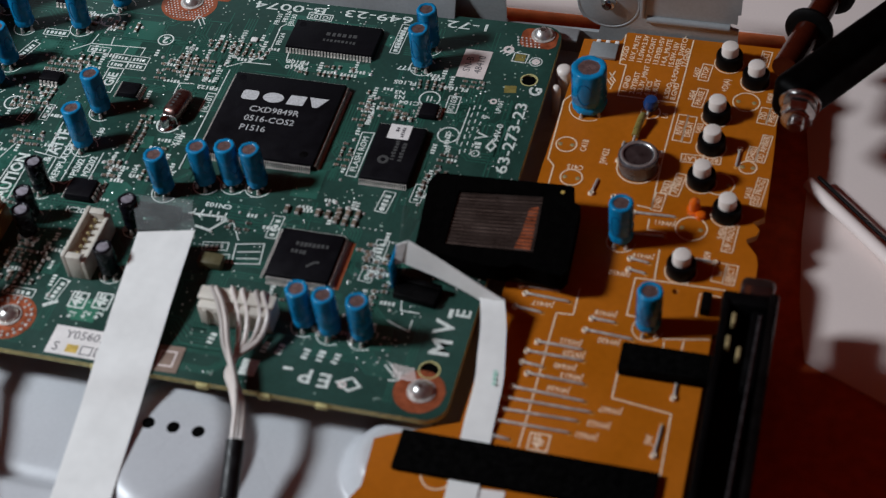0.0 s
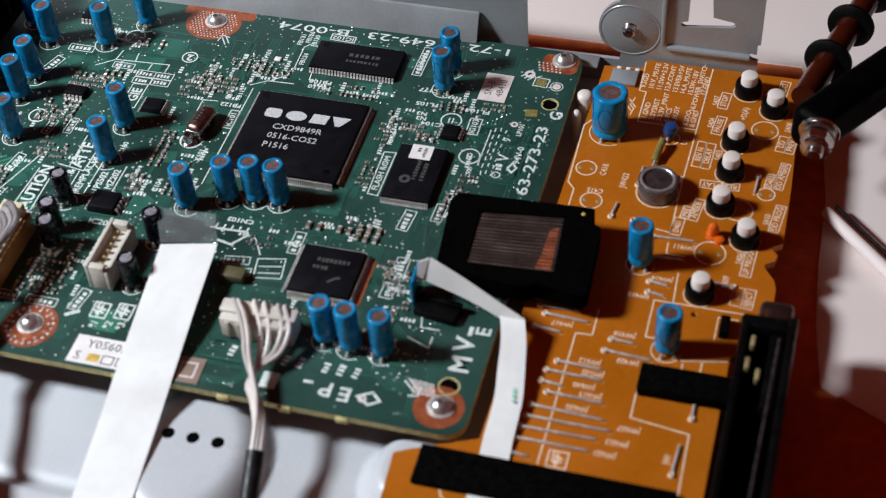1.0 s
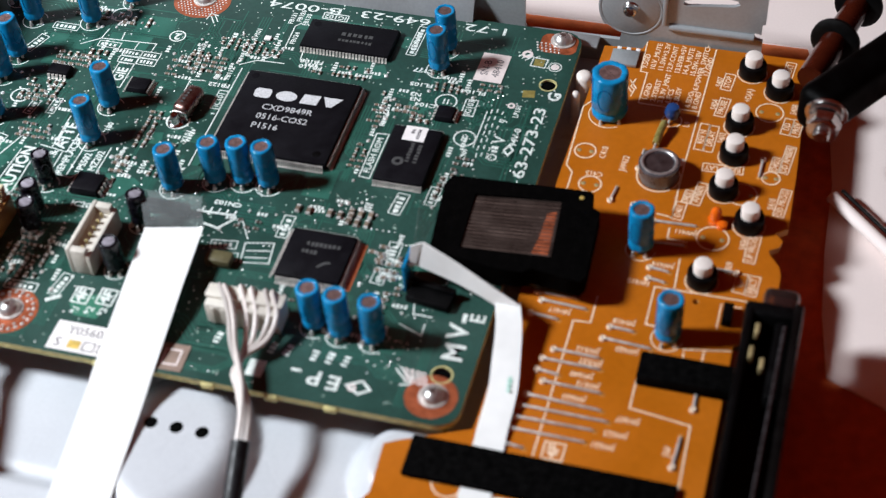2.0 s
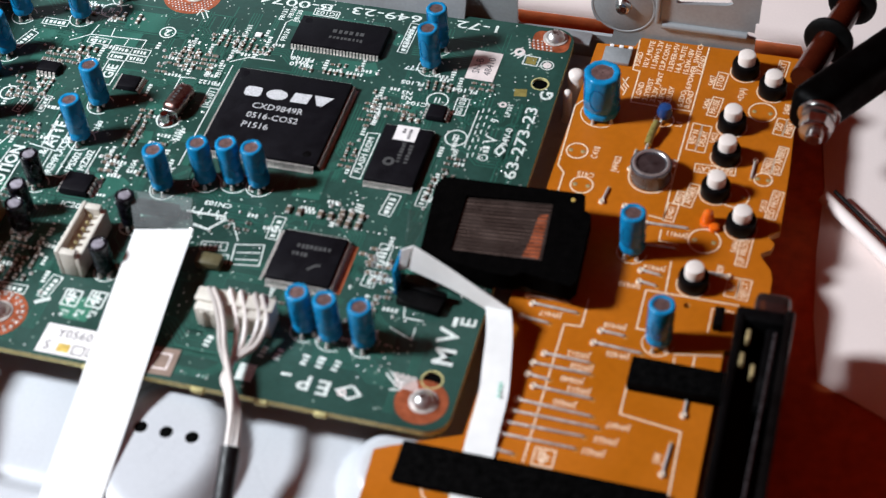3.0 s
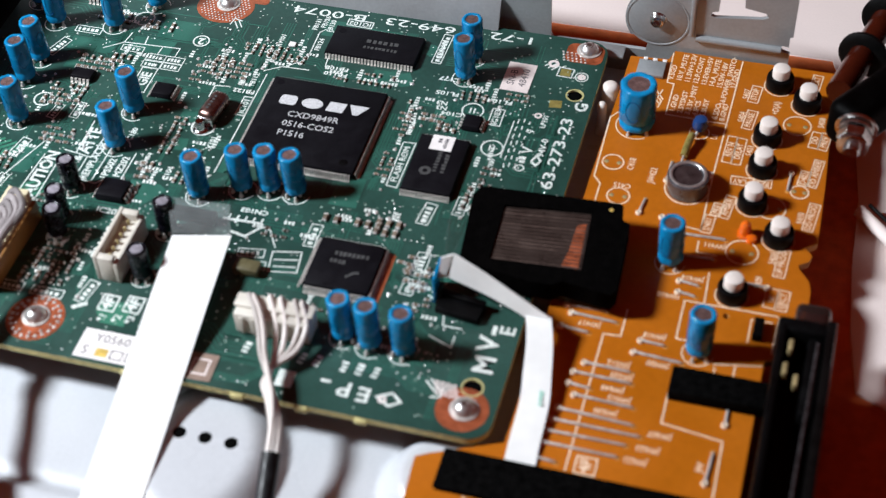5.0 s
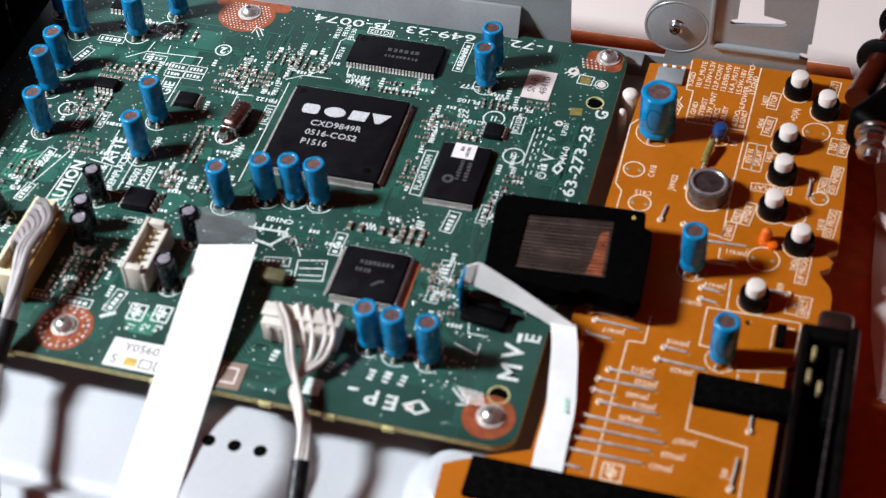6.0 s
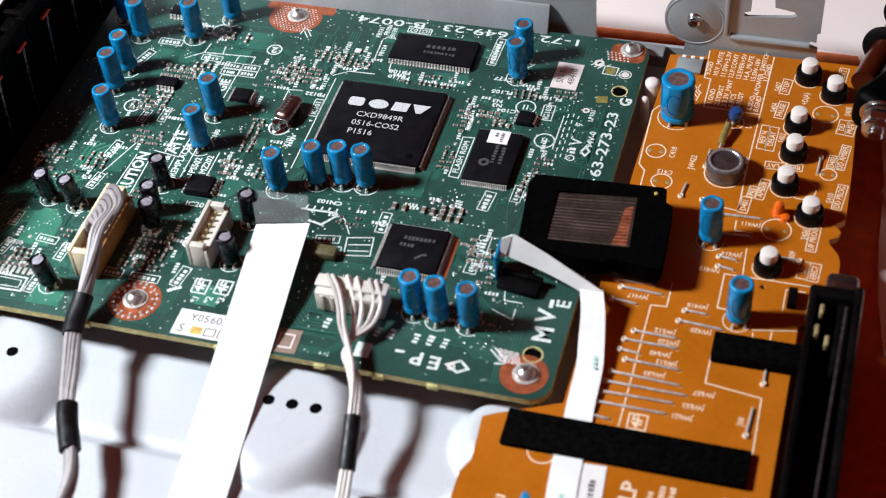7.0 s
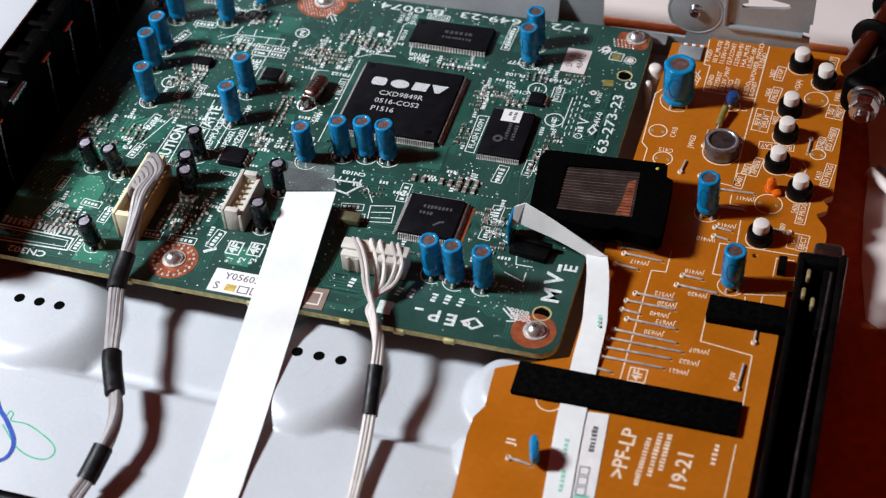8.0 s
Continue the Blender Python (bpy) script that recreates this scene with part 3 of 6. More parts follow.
# chip resistors and capacitors in clusters: x, y, columns, rows, pitch x, pitch y, turn, size
CLUSTERS = [(-20, 24.2, 6, 3, 1.9, 1.5, 90, 0.7), (-14.5, 22.8, 6, 2, 1.7, 1.6, 90, 0.7), (-26, 16, 5, 4, 2.0, 1.6, 0, 0.8), (-28.4, 18.6, 3, 2, 1.8, 1.5, 90, 0.7), (-32.8, 14, 2, 5, 1.7, 1.6, 0, 0.7),
            (6, 18.6, 9, 1, 1.5, 1.6, 90, 0.7), (9, 21.5, 5, 1, 1.5, 1.6, 90, 0.7), (18.5, 8, 2, 6, 1.8, 1.7, 0, 0.7), (18.6, -6, 2, 5, 1.8, 1.7, 0, 0.7), (16.4, 15.4, 3, 2, 1.8, 1.6, 90, 0.7),
            (16.8, -24.4, 6, 1, 2.3, 2.2, 90, 1.15), (24.6, -24.4, 3, 2, 2.1, 2.6, 90, 1.15), (31, -33, 2, 3, 2.0, 2.0, 0, 0.9), (34.5, -36.5, 3, 4, 1.9, 1.8, 0, 0.8), (37.4, -44, 2, 4, 1.9, 1.8, 0, 0.8),
            (35.5, -50, 2, 3, 1.9, 1.7, 0, 0.8), (24.6, 10.6, 3, 2, 2.0, 1.7, 0, 0.8), (28.4, 8.4, 3, 2, 1.9, 1.7, 90, 0.8), (31.8, 19.5, 4, 2, 1.7, 1.6, 90, 0.7), (41.5, 21.5, 3, 2, 2.0, 1.8, 0, 0.7),
            (-30.6, -8, 2, 7, 1.9, 1.8, 90, 0.8), (-32.3, -20, 2, 3, 1.9, 2.1, 0, 0.9), (-24, -13.6, 2, 3, 1.9, 1.8, 0, 0.8), (-23, -20.5, 3, 2, 1.9, 1.8, 90, 0.8),
            (-57.5, 11, 5, 3, 1.9, 1.8, 0, 0.8), (-52.5, 13.6, 3, 2, 1.9, 1.7, 90, 0.9), (-60, 0.4, 5, 3, 1.8, 1.7, 90, 0.8), (-60.5, -3.5, 5, 2, 1.9, 1.7, 0, 0.8), (-60, 28, 4, 2, 2.3, 2.0, 0, 0.9),
            (-48, 27, 4, 2, 2.0, 1.8, 90, 0.9), (-56, -14, 4, 3, 2.0, 1.9, 0, 0.8), (-66, -24, 4, 3, 2.1, 2.0, 90, 0.8), (-72, -30, 4, 2, 2.0, 1.9, 0, 0.8), (-77, -24, 4, 2, 2.0, 1.9, 0, 0.8),
            (-40, -45, 4, 3, 1.9, 1.7, 0, 0.8), (-41, -51.4, 6, 5, 1.8, 1.7, 90, 0.8), (-46.6, -55.4, 3, 2, 1.8, 1.7, 0, 0.8), (-69.6, -59.4, 4, 2, 1.6, 1.6, 0, 0.9), (-69.4, -56.4, 3, 2, 1.6, 1.6, 90, 0.8), (-69.6, -53.6, 2, 1, 1.6, 1.6, 90, 0.7), (-77.2, -60.2, 6, 1, 1.6, 1.6, 90, 0.9),
            (-61.2, -47.6, 1, 3, 1.9, 1.8, 0, 0.8), (42.5, -14, 3, 3, 2.0, 1.8, 90, 0.8), (41.2, -5, 2, 4, 2.0, 1.8, 0, 0.7), (37.4, -12, 2, 4, 1.9, 1.8, 0, 0.8), (2, -31, 3, 2, 2.1, 1.9, 0, 0.7), (-33, -26, 2, 2, 2, 2, 0, 0.8),
            (-9, -45, 2, 3, 2.0, 1.9, 0, 0.8), (22, -50, 5, 2, 2.0, 1.8, 0, 0.7), (12.5, -48.6, 5, 1, 1.8, 1.7, 90, 0.7), (-50, -34, 2, 3, 2.0, 1.9, 0, 0.8), (27.6, -62.6, 5, 1, 3.4, 2, 90, 0.8)]
body_me = {}
for s in (0.7, 0.8, 0.9, 1.15):
    body_me[s] = mesh_of("chip_component", bm_box(-0.5 * s, 0.5 * s, -0.42 * s, 0.42 * s, 0.06, 0.62 * s, 0.07, seg=1), 0)
    body_me[s].materials.append(CERAM)
spots = []
for cx, cy, cols, rows, px, py, turn, s in CLUSTERS:
    for i in range(cols):
        for j in range(rows):
            if RNG.random() < 0.86:
                x = cx + (i - (cols - 1) / 2) * px + RNG.uniform(-0.15, 0.15)
                y = cy + (j - (rows - 1) / 2) * py + RNG.uniform(-0.15, 0.15)
                if free(x, y):
                    spots.append((x, y, turn + (90 if RNG.random() < 0.15 else 0), s))
ends = bmesh.new()
rest = bmesh.new()
for n, (x, y, turn, s) in enumerate(spots):
    c, sn = math.cos(radians(turn)), math.sin(radians(turn))
    for side in (-1, 1):
        own = bm_box(0.48 * s if side > 0 else -0.95 * s, 0.95 * s if side > 0 else -0.48 * s, -0.46 * s, 0.46 * s, 0.0, 0.60 * s, 0.13, seg=1)
        for v in own.verts:
            v.co = Vector((x + c * v.co.x - sn * v.co.y, y + sn * v.co.x + c * v.co.y, v.co.z))
        merge(ends, own)
    if n < 290:
        link("chip_component", body_me[s], None, board, "", (x, y, 0), turn)
    else:
        own = bm_box(-0.5 * s, 0.5 * s, -0.42 * s, 0.42 * s, 0.06, 0.62 * s)
        for v in own.verts:
            v.co = Vector((x + c * v.co.x - sn * v.co.y, y + sn * v.co.x + c * v.co.y, v.co.z))
        merge(rest, own)
tagged(part("solder_layer", ends, SOLDER, board, smooth=0), kind="stuff")
tagged(part("chip_filling", rest, CERAMI, board, smooth=0), kind="stuff")

# white designator boxes with tiny writing beside the parts
BOXES = [(-64.6, 22.1, 6.5, 2.2, 0), (-69.2, 14.8, 6.5, 2.4, 70), (-51.4, 17.9, 5.5, 2.0, 0), (-44.7, 16.1, 4.6, 2.2, 0), (-40.0, 16.1, 4.6, 2.2, 0), (-44.8, 13.6, 4.6, 2.2, 0), (-40.0, 13.7, 4.6, 2.2, 0),
         (-60.0, -6.5, 4.8, 2.0, 82), (-55.1, -5.1, 5.2, 2.0, 88), (20.4, 34.3, 10.5, 2.2, 88), (10.0, -29.8, 6.4, 2.4, 90), (37.9, -14.5, 5.4, 2.4, 88), (31.5, -18.2, 6.2, 2.6, 84),
         (33.5, -38.8, 4.2, 2.8, 86), (-1.0, -37.5, 5.6, 2.2, 8), (0.4, -40.7, 5.4, 2.2, 8), (-62.5, -30.6, 5.4, 2.2, 79), (-62.8, -19.2, 5.6, 2.2, 78), (-74.3, -55.1, 5.0, 2.2, 77),
         (-30, -55.5, 6, 2.4, 80), (-75.9, -46.1, 4.8, 2.1, 86), (-65.4, -51.1, 5.2, 2.1, -5), (-60.1, -54.0, 5.4, 2.2, 85), (-62.6, -64.8, 5.0, 2.2, 85), (-38, -57.6, 7, 2.2, 0),
         (-46, -57.5, 5, 2.2, 0), (34.2, -32.4, 6.6, 2.8, 89), (46.5, -20, 6, 2.4, 90)]
for x, y, w, h, rz in BOXES:
    bm = bmesh.new()
    bm_line([(-w / 2, -h / 2), (w / 2, -h / 2), (w / 2, h / 2), (-w / 2, h / 2), (-w / 2, -h / 2)], 0.22, 0.03, bm)
    part("label_box", bm, SILK, board, "", (x, y, 0.01), rz, 0)
    bars(max(4, int(w / 1.3)), w - 1.2, h * 0.5, (x, y, 0.01), rz, SILK, board)
STROKES = [[(-54.3, 19.7), (-40.3, 20.4), (-40.4, 17.4)], [(-44.6, 20.2), (-44.8, 17.4)], [(-54.3, 19.7), (-53.8, 23.4)], [(-49.2, 20.0), (-49.5, 23.0)], [(-58.5, 16.6), (-54.4, 19.6)],
           [(-17.0, 16.5), (-17.2, -17)], [(-18.2, 17.4), (-14.4, 19.8), (-7.8, 20.0)], [(-13.2, 20.4), (-9.6, 23.5), (-9.8, 33.6), (-8.6, 35)], [(-4.6, 22), (-5.8, 33.6), (-7.2, 35)],
           [(-1.5, -30.0), (0.8, -30.6), (3.4, -35.0)], [(4.1, -41.5), (3.3, -36.1), (9.3, -34.9), (10.1, -40.6), (4.1, -41.5)], [(4.6, -40.0), (9.4, -39.2)], [(4.2, -38.2), (9.2, -37.2)],
           [(-52.5, -17.8), (-45.7, -18.8), (-45.4, -12)], [(-49.6, -18.0), (-49.8, -7.5)], [(-52.3, -33.0), (-52.4, -19.8)], [(-57.0, -32.5), (-56.2, -20)], [(-46.6, -19), (-46.6, -25.5), (-41.4, -26.2), (-40.0, -24.2)],
           [(-42.6, -26.0), (-42.4, -14)], [(-36.3, -15.3), (-36.4, -24.4)], [(-46.4, 12.2), (-42.6, 12.4), (-42.7, 4), (-46.4, 3.8), (-46.4, 12.2)], [(-64, -33), (-58, -16)],
           [(38, -40), (42, -42), (43, -47), (47, -47)], [(41, -50), (46, -52), (46, -49)],
           [(20.4, 1.8), (20.6, -12), (23.0, -12.2), (23.2, 2.0), (20.4, 1.8)], [(37.0, 17.0), (39.8, 17.0), (39.8, 11.6), (37.0, 11.6), (37.0, 17.0)], [(-19.4, 8.0), (-17.2, 8.0), (-17.2, 1.8), (-19.4, 1.8), (-19.4, 8.0)],
           [(-4.4, 37.8), (1.8, 37.6), (1.8, 39.8), (-4.4, 40.0), (-4.4, 37.8)], [(48.6, 34.2), (52.0, 34.0), (51.8, 31.0), (48.4, 31.2), (48.6, 34.2)], [(42.6, 14), (42.4, 2)], [(-24.0, 10.4), (-27.4, 10.0), (-27.4, 6)]]
for k in range(7):
    STROKES += [[(43.6 + RNG.uniform(-0.2, 0.2), -1 + 2.4 * k), (43.6, 0.4 + 2.4 * k)], [(44.8, -0.4 + 2.4 * k), (44.8, 0.8 + 2.4 * k)], [(46.0, -0.8 + 2.4 * k), (46.2, 0.2 + 2.4 * k)]]
for s in STROKES:
    part("white_line", bm_line(s, 0.28, 0.03), SILK, board, "", (0, 0, 0.01), 0, 0)
part("connector_outline", bm_line([(-10.3, -29.4), (-1.8, -29.1), (-1.5, -30.2), (-4.0, -33.4), (-7.5, -32.6)], 0.6, 0.03), SILK, board, "", (0, 0, 0.01), 0, 0)
for k in range(5):
    bm_l = bm_line([(-9.2 + 1.8 * k, -29.2), (-9.0 + 1.8 * k, -27.8)], 0.4, 0.03)
    part("white_tick", bm_l, SILK, board, "", (0, 0, 0.01), 0, 0)

# specks of print and solder round the clusters, too small to read
bm = bmesh.new()
sp = bmesh.new()
for cx, cy, cols, rows, px, py, turn, s in CLUSTERS:
    for _ in range(cols * rows // 2 + 3):
        x, y = cx + RNG.uniform(-0.75, 0.75) * (cols * px + 2), cy + RNG.uniform(-0.75, 0.75) * (rows * py + 2)
        if not free(x, y, 0.6) or not (-85 < x < 56 and -70 < y < 43):
            continue
        if RNG.random() < 0.5:
            up = RNG.random() < 0.5
            for k in range(RNG.randint(3, 5)):
                w, h = 0.55, RNG.uniform(0.7, 1.15)
                qx, qy = (x, y + 0.85 * k) if up else (x + 0.85 * k, y)
                bm_box(qx - (h if up else w) / 2, qx + (h if up else w) / 2, qy - (w if up else h) / 2, qy + (w if up else h) / 2, 0.01, 0.035, bm=bm)
        else:
            dot(sp, x, y, RNG.uniform(0.35, 0.6), 0.25, 8)
tagged(part("tiny_print", bm, SILK, board, smooth=0), kind="stuff")
tagged(part("solder_speckle", sp, SOLDER, board, smooth=0), kind="stuff")

# outline and pad row of an unfitted connector
part("connector_outline", bm_line([(-85.4, -68.0), (-64.4, -67.4), (-64.5, -63.5), (-85.4, -63.0)], 0.45, 0.03), SILK, board, "", (0, 0, 0.02), 0, 0)
part("connector_outline", bm_line([(-85.4, -67.0), (-65.4, -66.5), (-65.5, -64.4), (-85.4, -63.9)], 0.2, 0.03), SILK, board, "", (0, 0, 0.02), 0, 0)
for k in range(15):
    part("solder_pad", bm_box(-0.42, 0.42, -1.0, 1.0, 0.0, 0.12, 0.05, seg=1), TIN, board, "", (-84.4 + 1.4 * k, -61.2 - 0.03 * k, 0.02))

# readable printing
for text, size, x, y, rz, bold, wd in (("B-0074", 2.5, -9.6, 41.0, 180, 0.02, 1.8), ("649-23", 2.5, 12.9, 41.4, 180, 0.02, 1.75), ("1-72", 2.5, 35.6, 41.8, 180, 0.02, 1.75),
                                       ("63-273-23", 2.6, 54.2, 6.2, 90, 0.05, 1.48), ("G", 2.8, 56.3, 21.8, 90, 0.12, 1.0), ("E", 3.0, 56.0, -45.4, 90, 0.1, 1.0),
                                       ("M", 4.0, 53.6, -54.6, 90, 0.14, 1.0), ("V", 4.0, 53.1, -49.4, 90, 0.14, 1.05), ("-", 4.0, 52.8, -45.8, 90, 0.2, 1.3), ("E", 3.3, 32.9, -67.0, 180, 0.12, 1.15), ("P", 3.3, 28.9, -66.6, 180, 0.12, 1.15), ("-", 3.3, 24.8, -66.0, 180, 0.12, 1.5),
                                       ("CAUTION", 2.8, -54.4, -27.2, 89, 0.12, 0.92), ("ATTE", 2.8, -48.0, -13.8, 90, 0.12, 0.85), ("REMPLACER", 1.7, -44.7, -19.6, 90, 0.05, 0.9),
                                       ("CN302", 1.9, -74.0, -69.8, 180, 0.06, 1.25), ("CN103", 1.2, -4.4, -26.0, 180, 0.06, 1.2), ("IC101", 1.4, -18.3, 4.9, 90, 0.04, 1.0), ("&", 1.8, -48.4, -19.6, 90, 0.06, 1.0),
                                       ("C177", 1.2, 24.9, 24.4, 180, 0.05, 1.3), ("FL105", 1.2, 25.6, 19.6, 180, 0.05, 1.3), ("FL104", 1.2, 37.9, 19.6, 180, 0.05, 1.4), ("C104", 1.2, 28.4, 13.1, 180, 0.05, 1.3), ("IC102", 1.3, -1.3, 38.8, 180, 0.03, 1.2),
                                       ("94V-0", 1.5, 50.8, 7.0, 90, 0.05, 1.1), ("LP101", 1.2, 49.2, 15.4, 90, 0.04, 1.0), ("1PS502", 1.6, -40.4, -21.3, 90, 0.06, 0.95), ("MZ202", 1.6, -37.8, -20.0, 90, 0.06, 0.95),
                                       ("N3", 1.2, 25.3, 16.2, 180, 0.05, 1.2), ("N3", 1.2, 25.6, 14.6, 180, 0.05, 1.2), ("IC103", 1.4, 38.4, 14.4, 90, 0.04, 1.0), ("FLASH ROM", 1.4, 21.8, -5.0, 90, 0.04, 1.05), ("SDRAM", 1.4, 20.4, 34.3, 90, 0.04, 1.0),
                                       ("RV101", 1.2, -17.7, 28.8, 90, 0.04, 1.0), ("FB131", 1.2, -11.3, 36.4, 90, 0.04, 1.0), ("FB126", 1.2, -9.5, 37.6, 90, 0.04, 1.0), ("FB130", 1.2, -7.7, 36.5, 90, 0.04, 1.0), ("FB124", 1.2, -8.4, 29.3, 90, 0.04, 1.0),
                                       ("FB112", 1.2, -19.2, 14.0, 90, 0.04, 1.0), ("FB117", 1.2, -21.6, 13.8, 90, 0.04, 1.0), ("FB118", 1.2, -22.8, 26.1, 90, 0.04, 1.0), ("FB108", 1.2, -1.7, 22.0, 180, 0.05, 1.3), ("FB110", 1.2, -1.4, 20.1, 180, 0.05, 1.3),
                                       ("FB122", 1.2, -20.2, 9.7, 180, 0.05, 1.2), ("FB104", 1.2, 20.8, 6.5, 90, 0.04, 1.0), ("C180", 1.3, -39.6, -9.7, 90, 0.04, 1.0), ("C104", 1.3, -27.0, -19.6, 90, 0.04, 1.0), ("X101", 1.3, -21.1, -8.2, 90, 0.05, 1.0),
                                       ("CN405", 2.0, -32.4, -42.0, 88, 0.1, 1.1), ("IC201", 1.5, -35.0, -33.3, 0, 0.04, 1.1), ("GIE", 2.4, -44.4, 8.4, 90, 0.1, 0.9), ("C909", 1.1, 41.0, -0.6, 90, 0.04, 1.0),
                                       ("*1", 1.6, -24.2, -61.2, 80, 0.04, 1.0), ("*2", 1.6, -21.2, -60.8, 80, 0.04, 1.0), ("*3", 1.6, -18.4, -60.5, 80, 0.04, 1.0)):
    lettering(text, size, (x, y, 0.015), rz, SILK, board, wd, bold=bold)
part("triangle_mark", bm_line([(38.2, -65.4), (35.5, -67.0), (38.2, -68.6), (40.2, -67.2), (38.2, -65.4)], 0.6, 0.03), SILK, board, "", (0, 0, 0.01), 0, 0)
# approval marks beside the part number
part("round_mark", bm_ring(0.75, 1.05, 0.03), SILK, board, "", (47.2, -0.2, 0.01))
bars(2, 2.2, 1.6, (47.1, 2.5, 0.012), 90, SILK, board)
part("triangle_mark", bm_line([(46.3, 4.6), (48.5, 5.5), (46.3, 6.4)], 0.5, 0.03), SILK, board, "", (0, 0, 0.01), 0, 0)
lettering("9", 1.7, (47.1, 11.5, 0.015), 90, SILK, board, 1.0, bold=0.02)
part("diamond_mark", bm_line([(49.2, 2.4), (50.4, 1.2), (51.2, 2.9), (50.0, 4.2), (49.2, 2.4)], 0.5, 0.03), SILK, board, "", (0, 0, 0.01), 0, 0)
part("white_block", bm_box(15.2, 18.6, -69.0, -65.0, 0, 0.03), SILK, board, "white printed block")
part("arrow", bm_line([(-28.6, -58.4), (-31.4, -60.2)], 0.9, 0.03), SILK, board, "", (0, 0, 0.01), 0, 0)
for pts in ([(43.6, -61.0), (46.4, -63.6)], [(44.3, -60.3), (47.0, -62.9)], [(45.2, -64.6), (47.2, -64.2), (47.2, -62.0)]):
    part("arrow", bm_line(pts, 0.4, 0.03), SILK, board, "", (0, 0, 0.01), 0, 0)
for pts in ([(-29.6, 30.6), (-31.2, 33.0)], [(-28.8, 31.2), (-30.4, 33.6)], [(-31.9, 31.6), (-31.5, 34.0), (-29.4, 33.4)]):
    part("arrow", bm_line(pts, 0.3, 0.03), SILK, board, "", (0, 0, 0.01), 0, 0)
for k in range(3):
    part("arrow", bm_line([(45.0 + 0.9 * k, 33.8 - 0.5 * k), (46.6 + 0.9 * k, 35.6 - 0.5 * k)], 0.35, 0.03), SILK, board, "", (0, 0, 0.01), 0, 0)
for x, y in ((-24.4, -57.3), (-19.2, -56.6)):
    part("symbol_box", bm_line([(x - 1.7, y - 2), (x + 1.7, y - 2), (x + 1.7, y + 2), (x - 1.7, y + 2), (x - 1.7, y - 2)], 0.4, 0.03), SILK, board, "", (0, 0, 0.01), 0, 0)
    lettering("4F", 2.2, (x, y, 0.015), 80, SILK, board, bold=0.14)
part("circle_mark", bm_ring(1.7, 2.05, 0.03), SILK, board, "", (-36.4, 24.2, 0.01))
lettering("2", 2.2, (-36.4, 24.2, 0.015), 180, SILK, board, bold=0.12)
for x, y, r in ((32.7, 15.2, 2.4), (39.9, 4.4, 2.4), (-64.5, -3.4, 2.2), (-53.0, 29.0, 2.4)):
    part("component_ring", bm_ring(r - 0.18, r + 0.18, 0.03), SILK, board, "", (x, y, 0.01))
    part("polarity_mark", bm_line([(-0.5, -0.9), (-0.5, 0.9)], 0.35, 0.03), SILK, board, "", (x, y, 0.01), 0, 0)
    part("polarity_mark", bm_line([(0.4, -0.9), (0.4, 0.9)], 0.35, 0.03), SILK, board, "", (x, y, 0.01), 0, 0)

# copper pads round the screws
PADS = [("pad_area", [circle(-35.4, 38.0, 6.4, 30, 1.12)]), ("pad_strip", [rounded(-44.5, -25.5, 40.4, 43.6, 1)]), ("pad_area", [rounded(48.8, 57.6, 36.6, 43.4, 2)]),
        ("pad_area", [circle(52.0, -66.0, 5.2, 28)]), ("pad_area", [circle(-37.4, -64.4, 6.0, 28)])]
for name, loops in PADS:
    link(name, flat_mesh(name, loops, 0.0, 0.03 if name == "pad_strip" else 0.036), COPPER, board, "bare copper screw pad")
bm = bmesh.new()
for k in range(22):
    a = 2 * math.pi * k / 22
    dot(bm, -37.4 + 5.0 * math.cos(a), -64.4 + 5.0 * math.sin(a), 0.5, 0.22)
    if k % 2:
        dot(bm, -37.4 + 4.0 * math.cos(a), -64.4 + 4.0 * math.sin(a), 0.42, 0.2)
for i in range(20):
    for j in range(13):
        x, y = -43.2 + 0.86 * i + 0.43 * (j % 2), 32.0 + 0.82 * j
        if 8 < (x + 35.4) ** 2 + (y - 38.0) ** 2 < 36:
            dot(bm, x, y, 0.27, 0.12)
for i in range(6):
    for j in range(4):
        dot(bm, 48.9 + 1.0 * i - 0.25 * j, 37.0 + 0.9 * j, 0.33, 0.14)
tagged(part("solder_field", bm, SOLDER, board, smooth=0), kind="stuff")
for i in range(4):
    for j in range(3):
        part("ring_pad", bm_ring(0.25, 0.55, 0.06, 12), PINKLABEL, board, "", (46.6 + 1.2 * i - 0.5 * j, -63.2 + 1.15 * j - 0.1 * i, 0.02))
for x, y, r in ((46.9, 35.0, 1.3), (47.4, 16.9, 0.9), (36.6, -67.4, 0.9)):
    part("test_ring", bm_ring(r * 0.45, r, 0.05, 18), PINKLABEL, board, "", (x, y, 0.01))
part("test_pad", bm_box(-1.2, 1.2, -1.2, 1.2, 0, 0.03), GOLDLEAD, board, "tarnished test pad", (50.2, 32.6, 0))
part("test_pad", bm_box(-1.5, 1.3, -1.2, 1.2, 0, 0.03), GOLDLEAD, board, "tarnished test pad", (50.4, 21.6, 0), 8)
part("round_pad", bm_lathe([(1.0, 0), (1.0, 0.03), (0, 0.04)], 20), PINKLABEL, board, "", (54.1, 31.8, 0))
part("ring_line", bm_ring(1.35, 1.6, 0.03), SILK, board, "", (54.1, 31.8, 0.01))
part("white_block", bm_box(-15.4, -13.8, 27.0, 28.4, 0, 0.5, 0.1), PALE, board, "tiny white component")


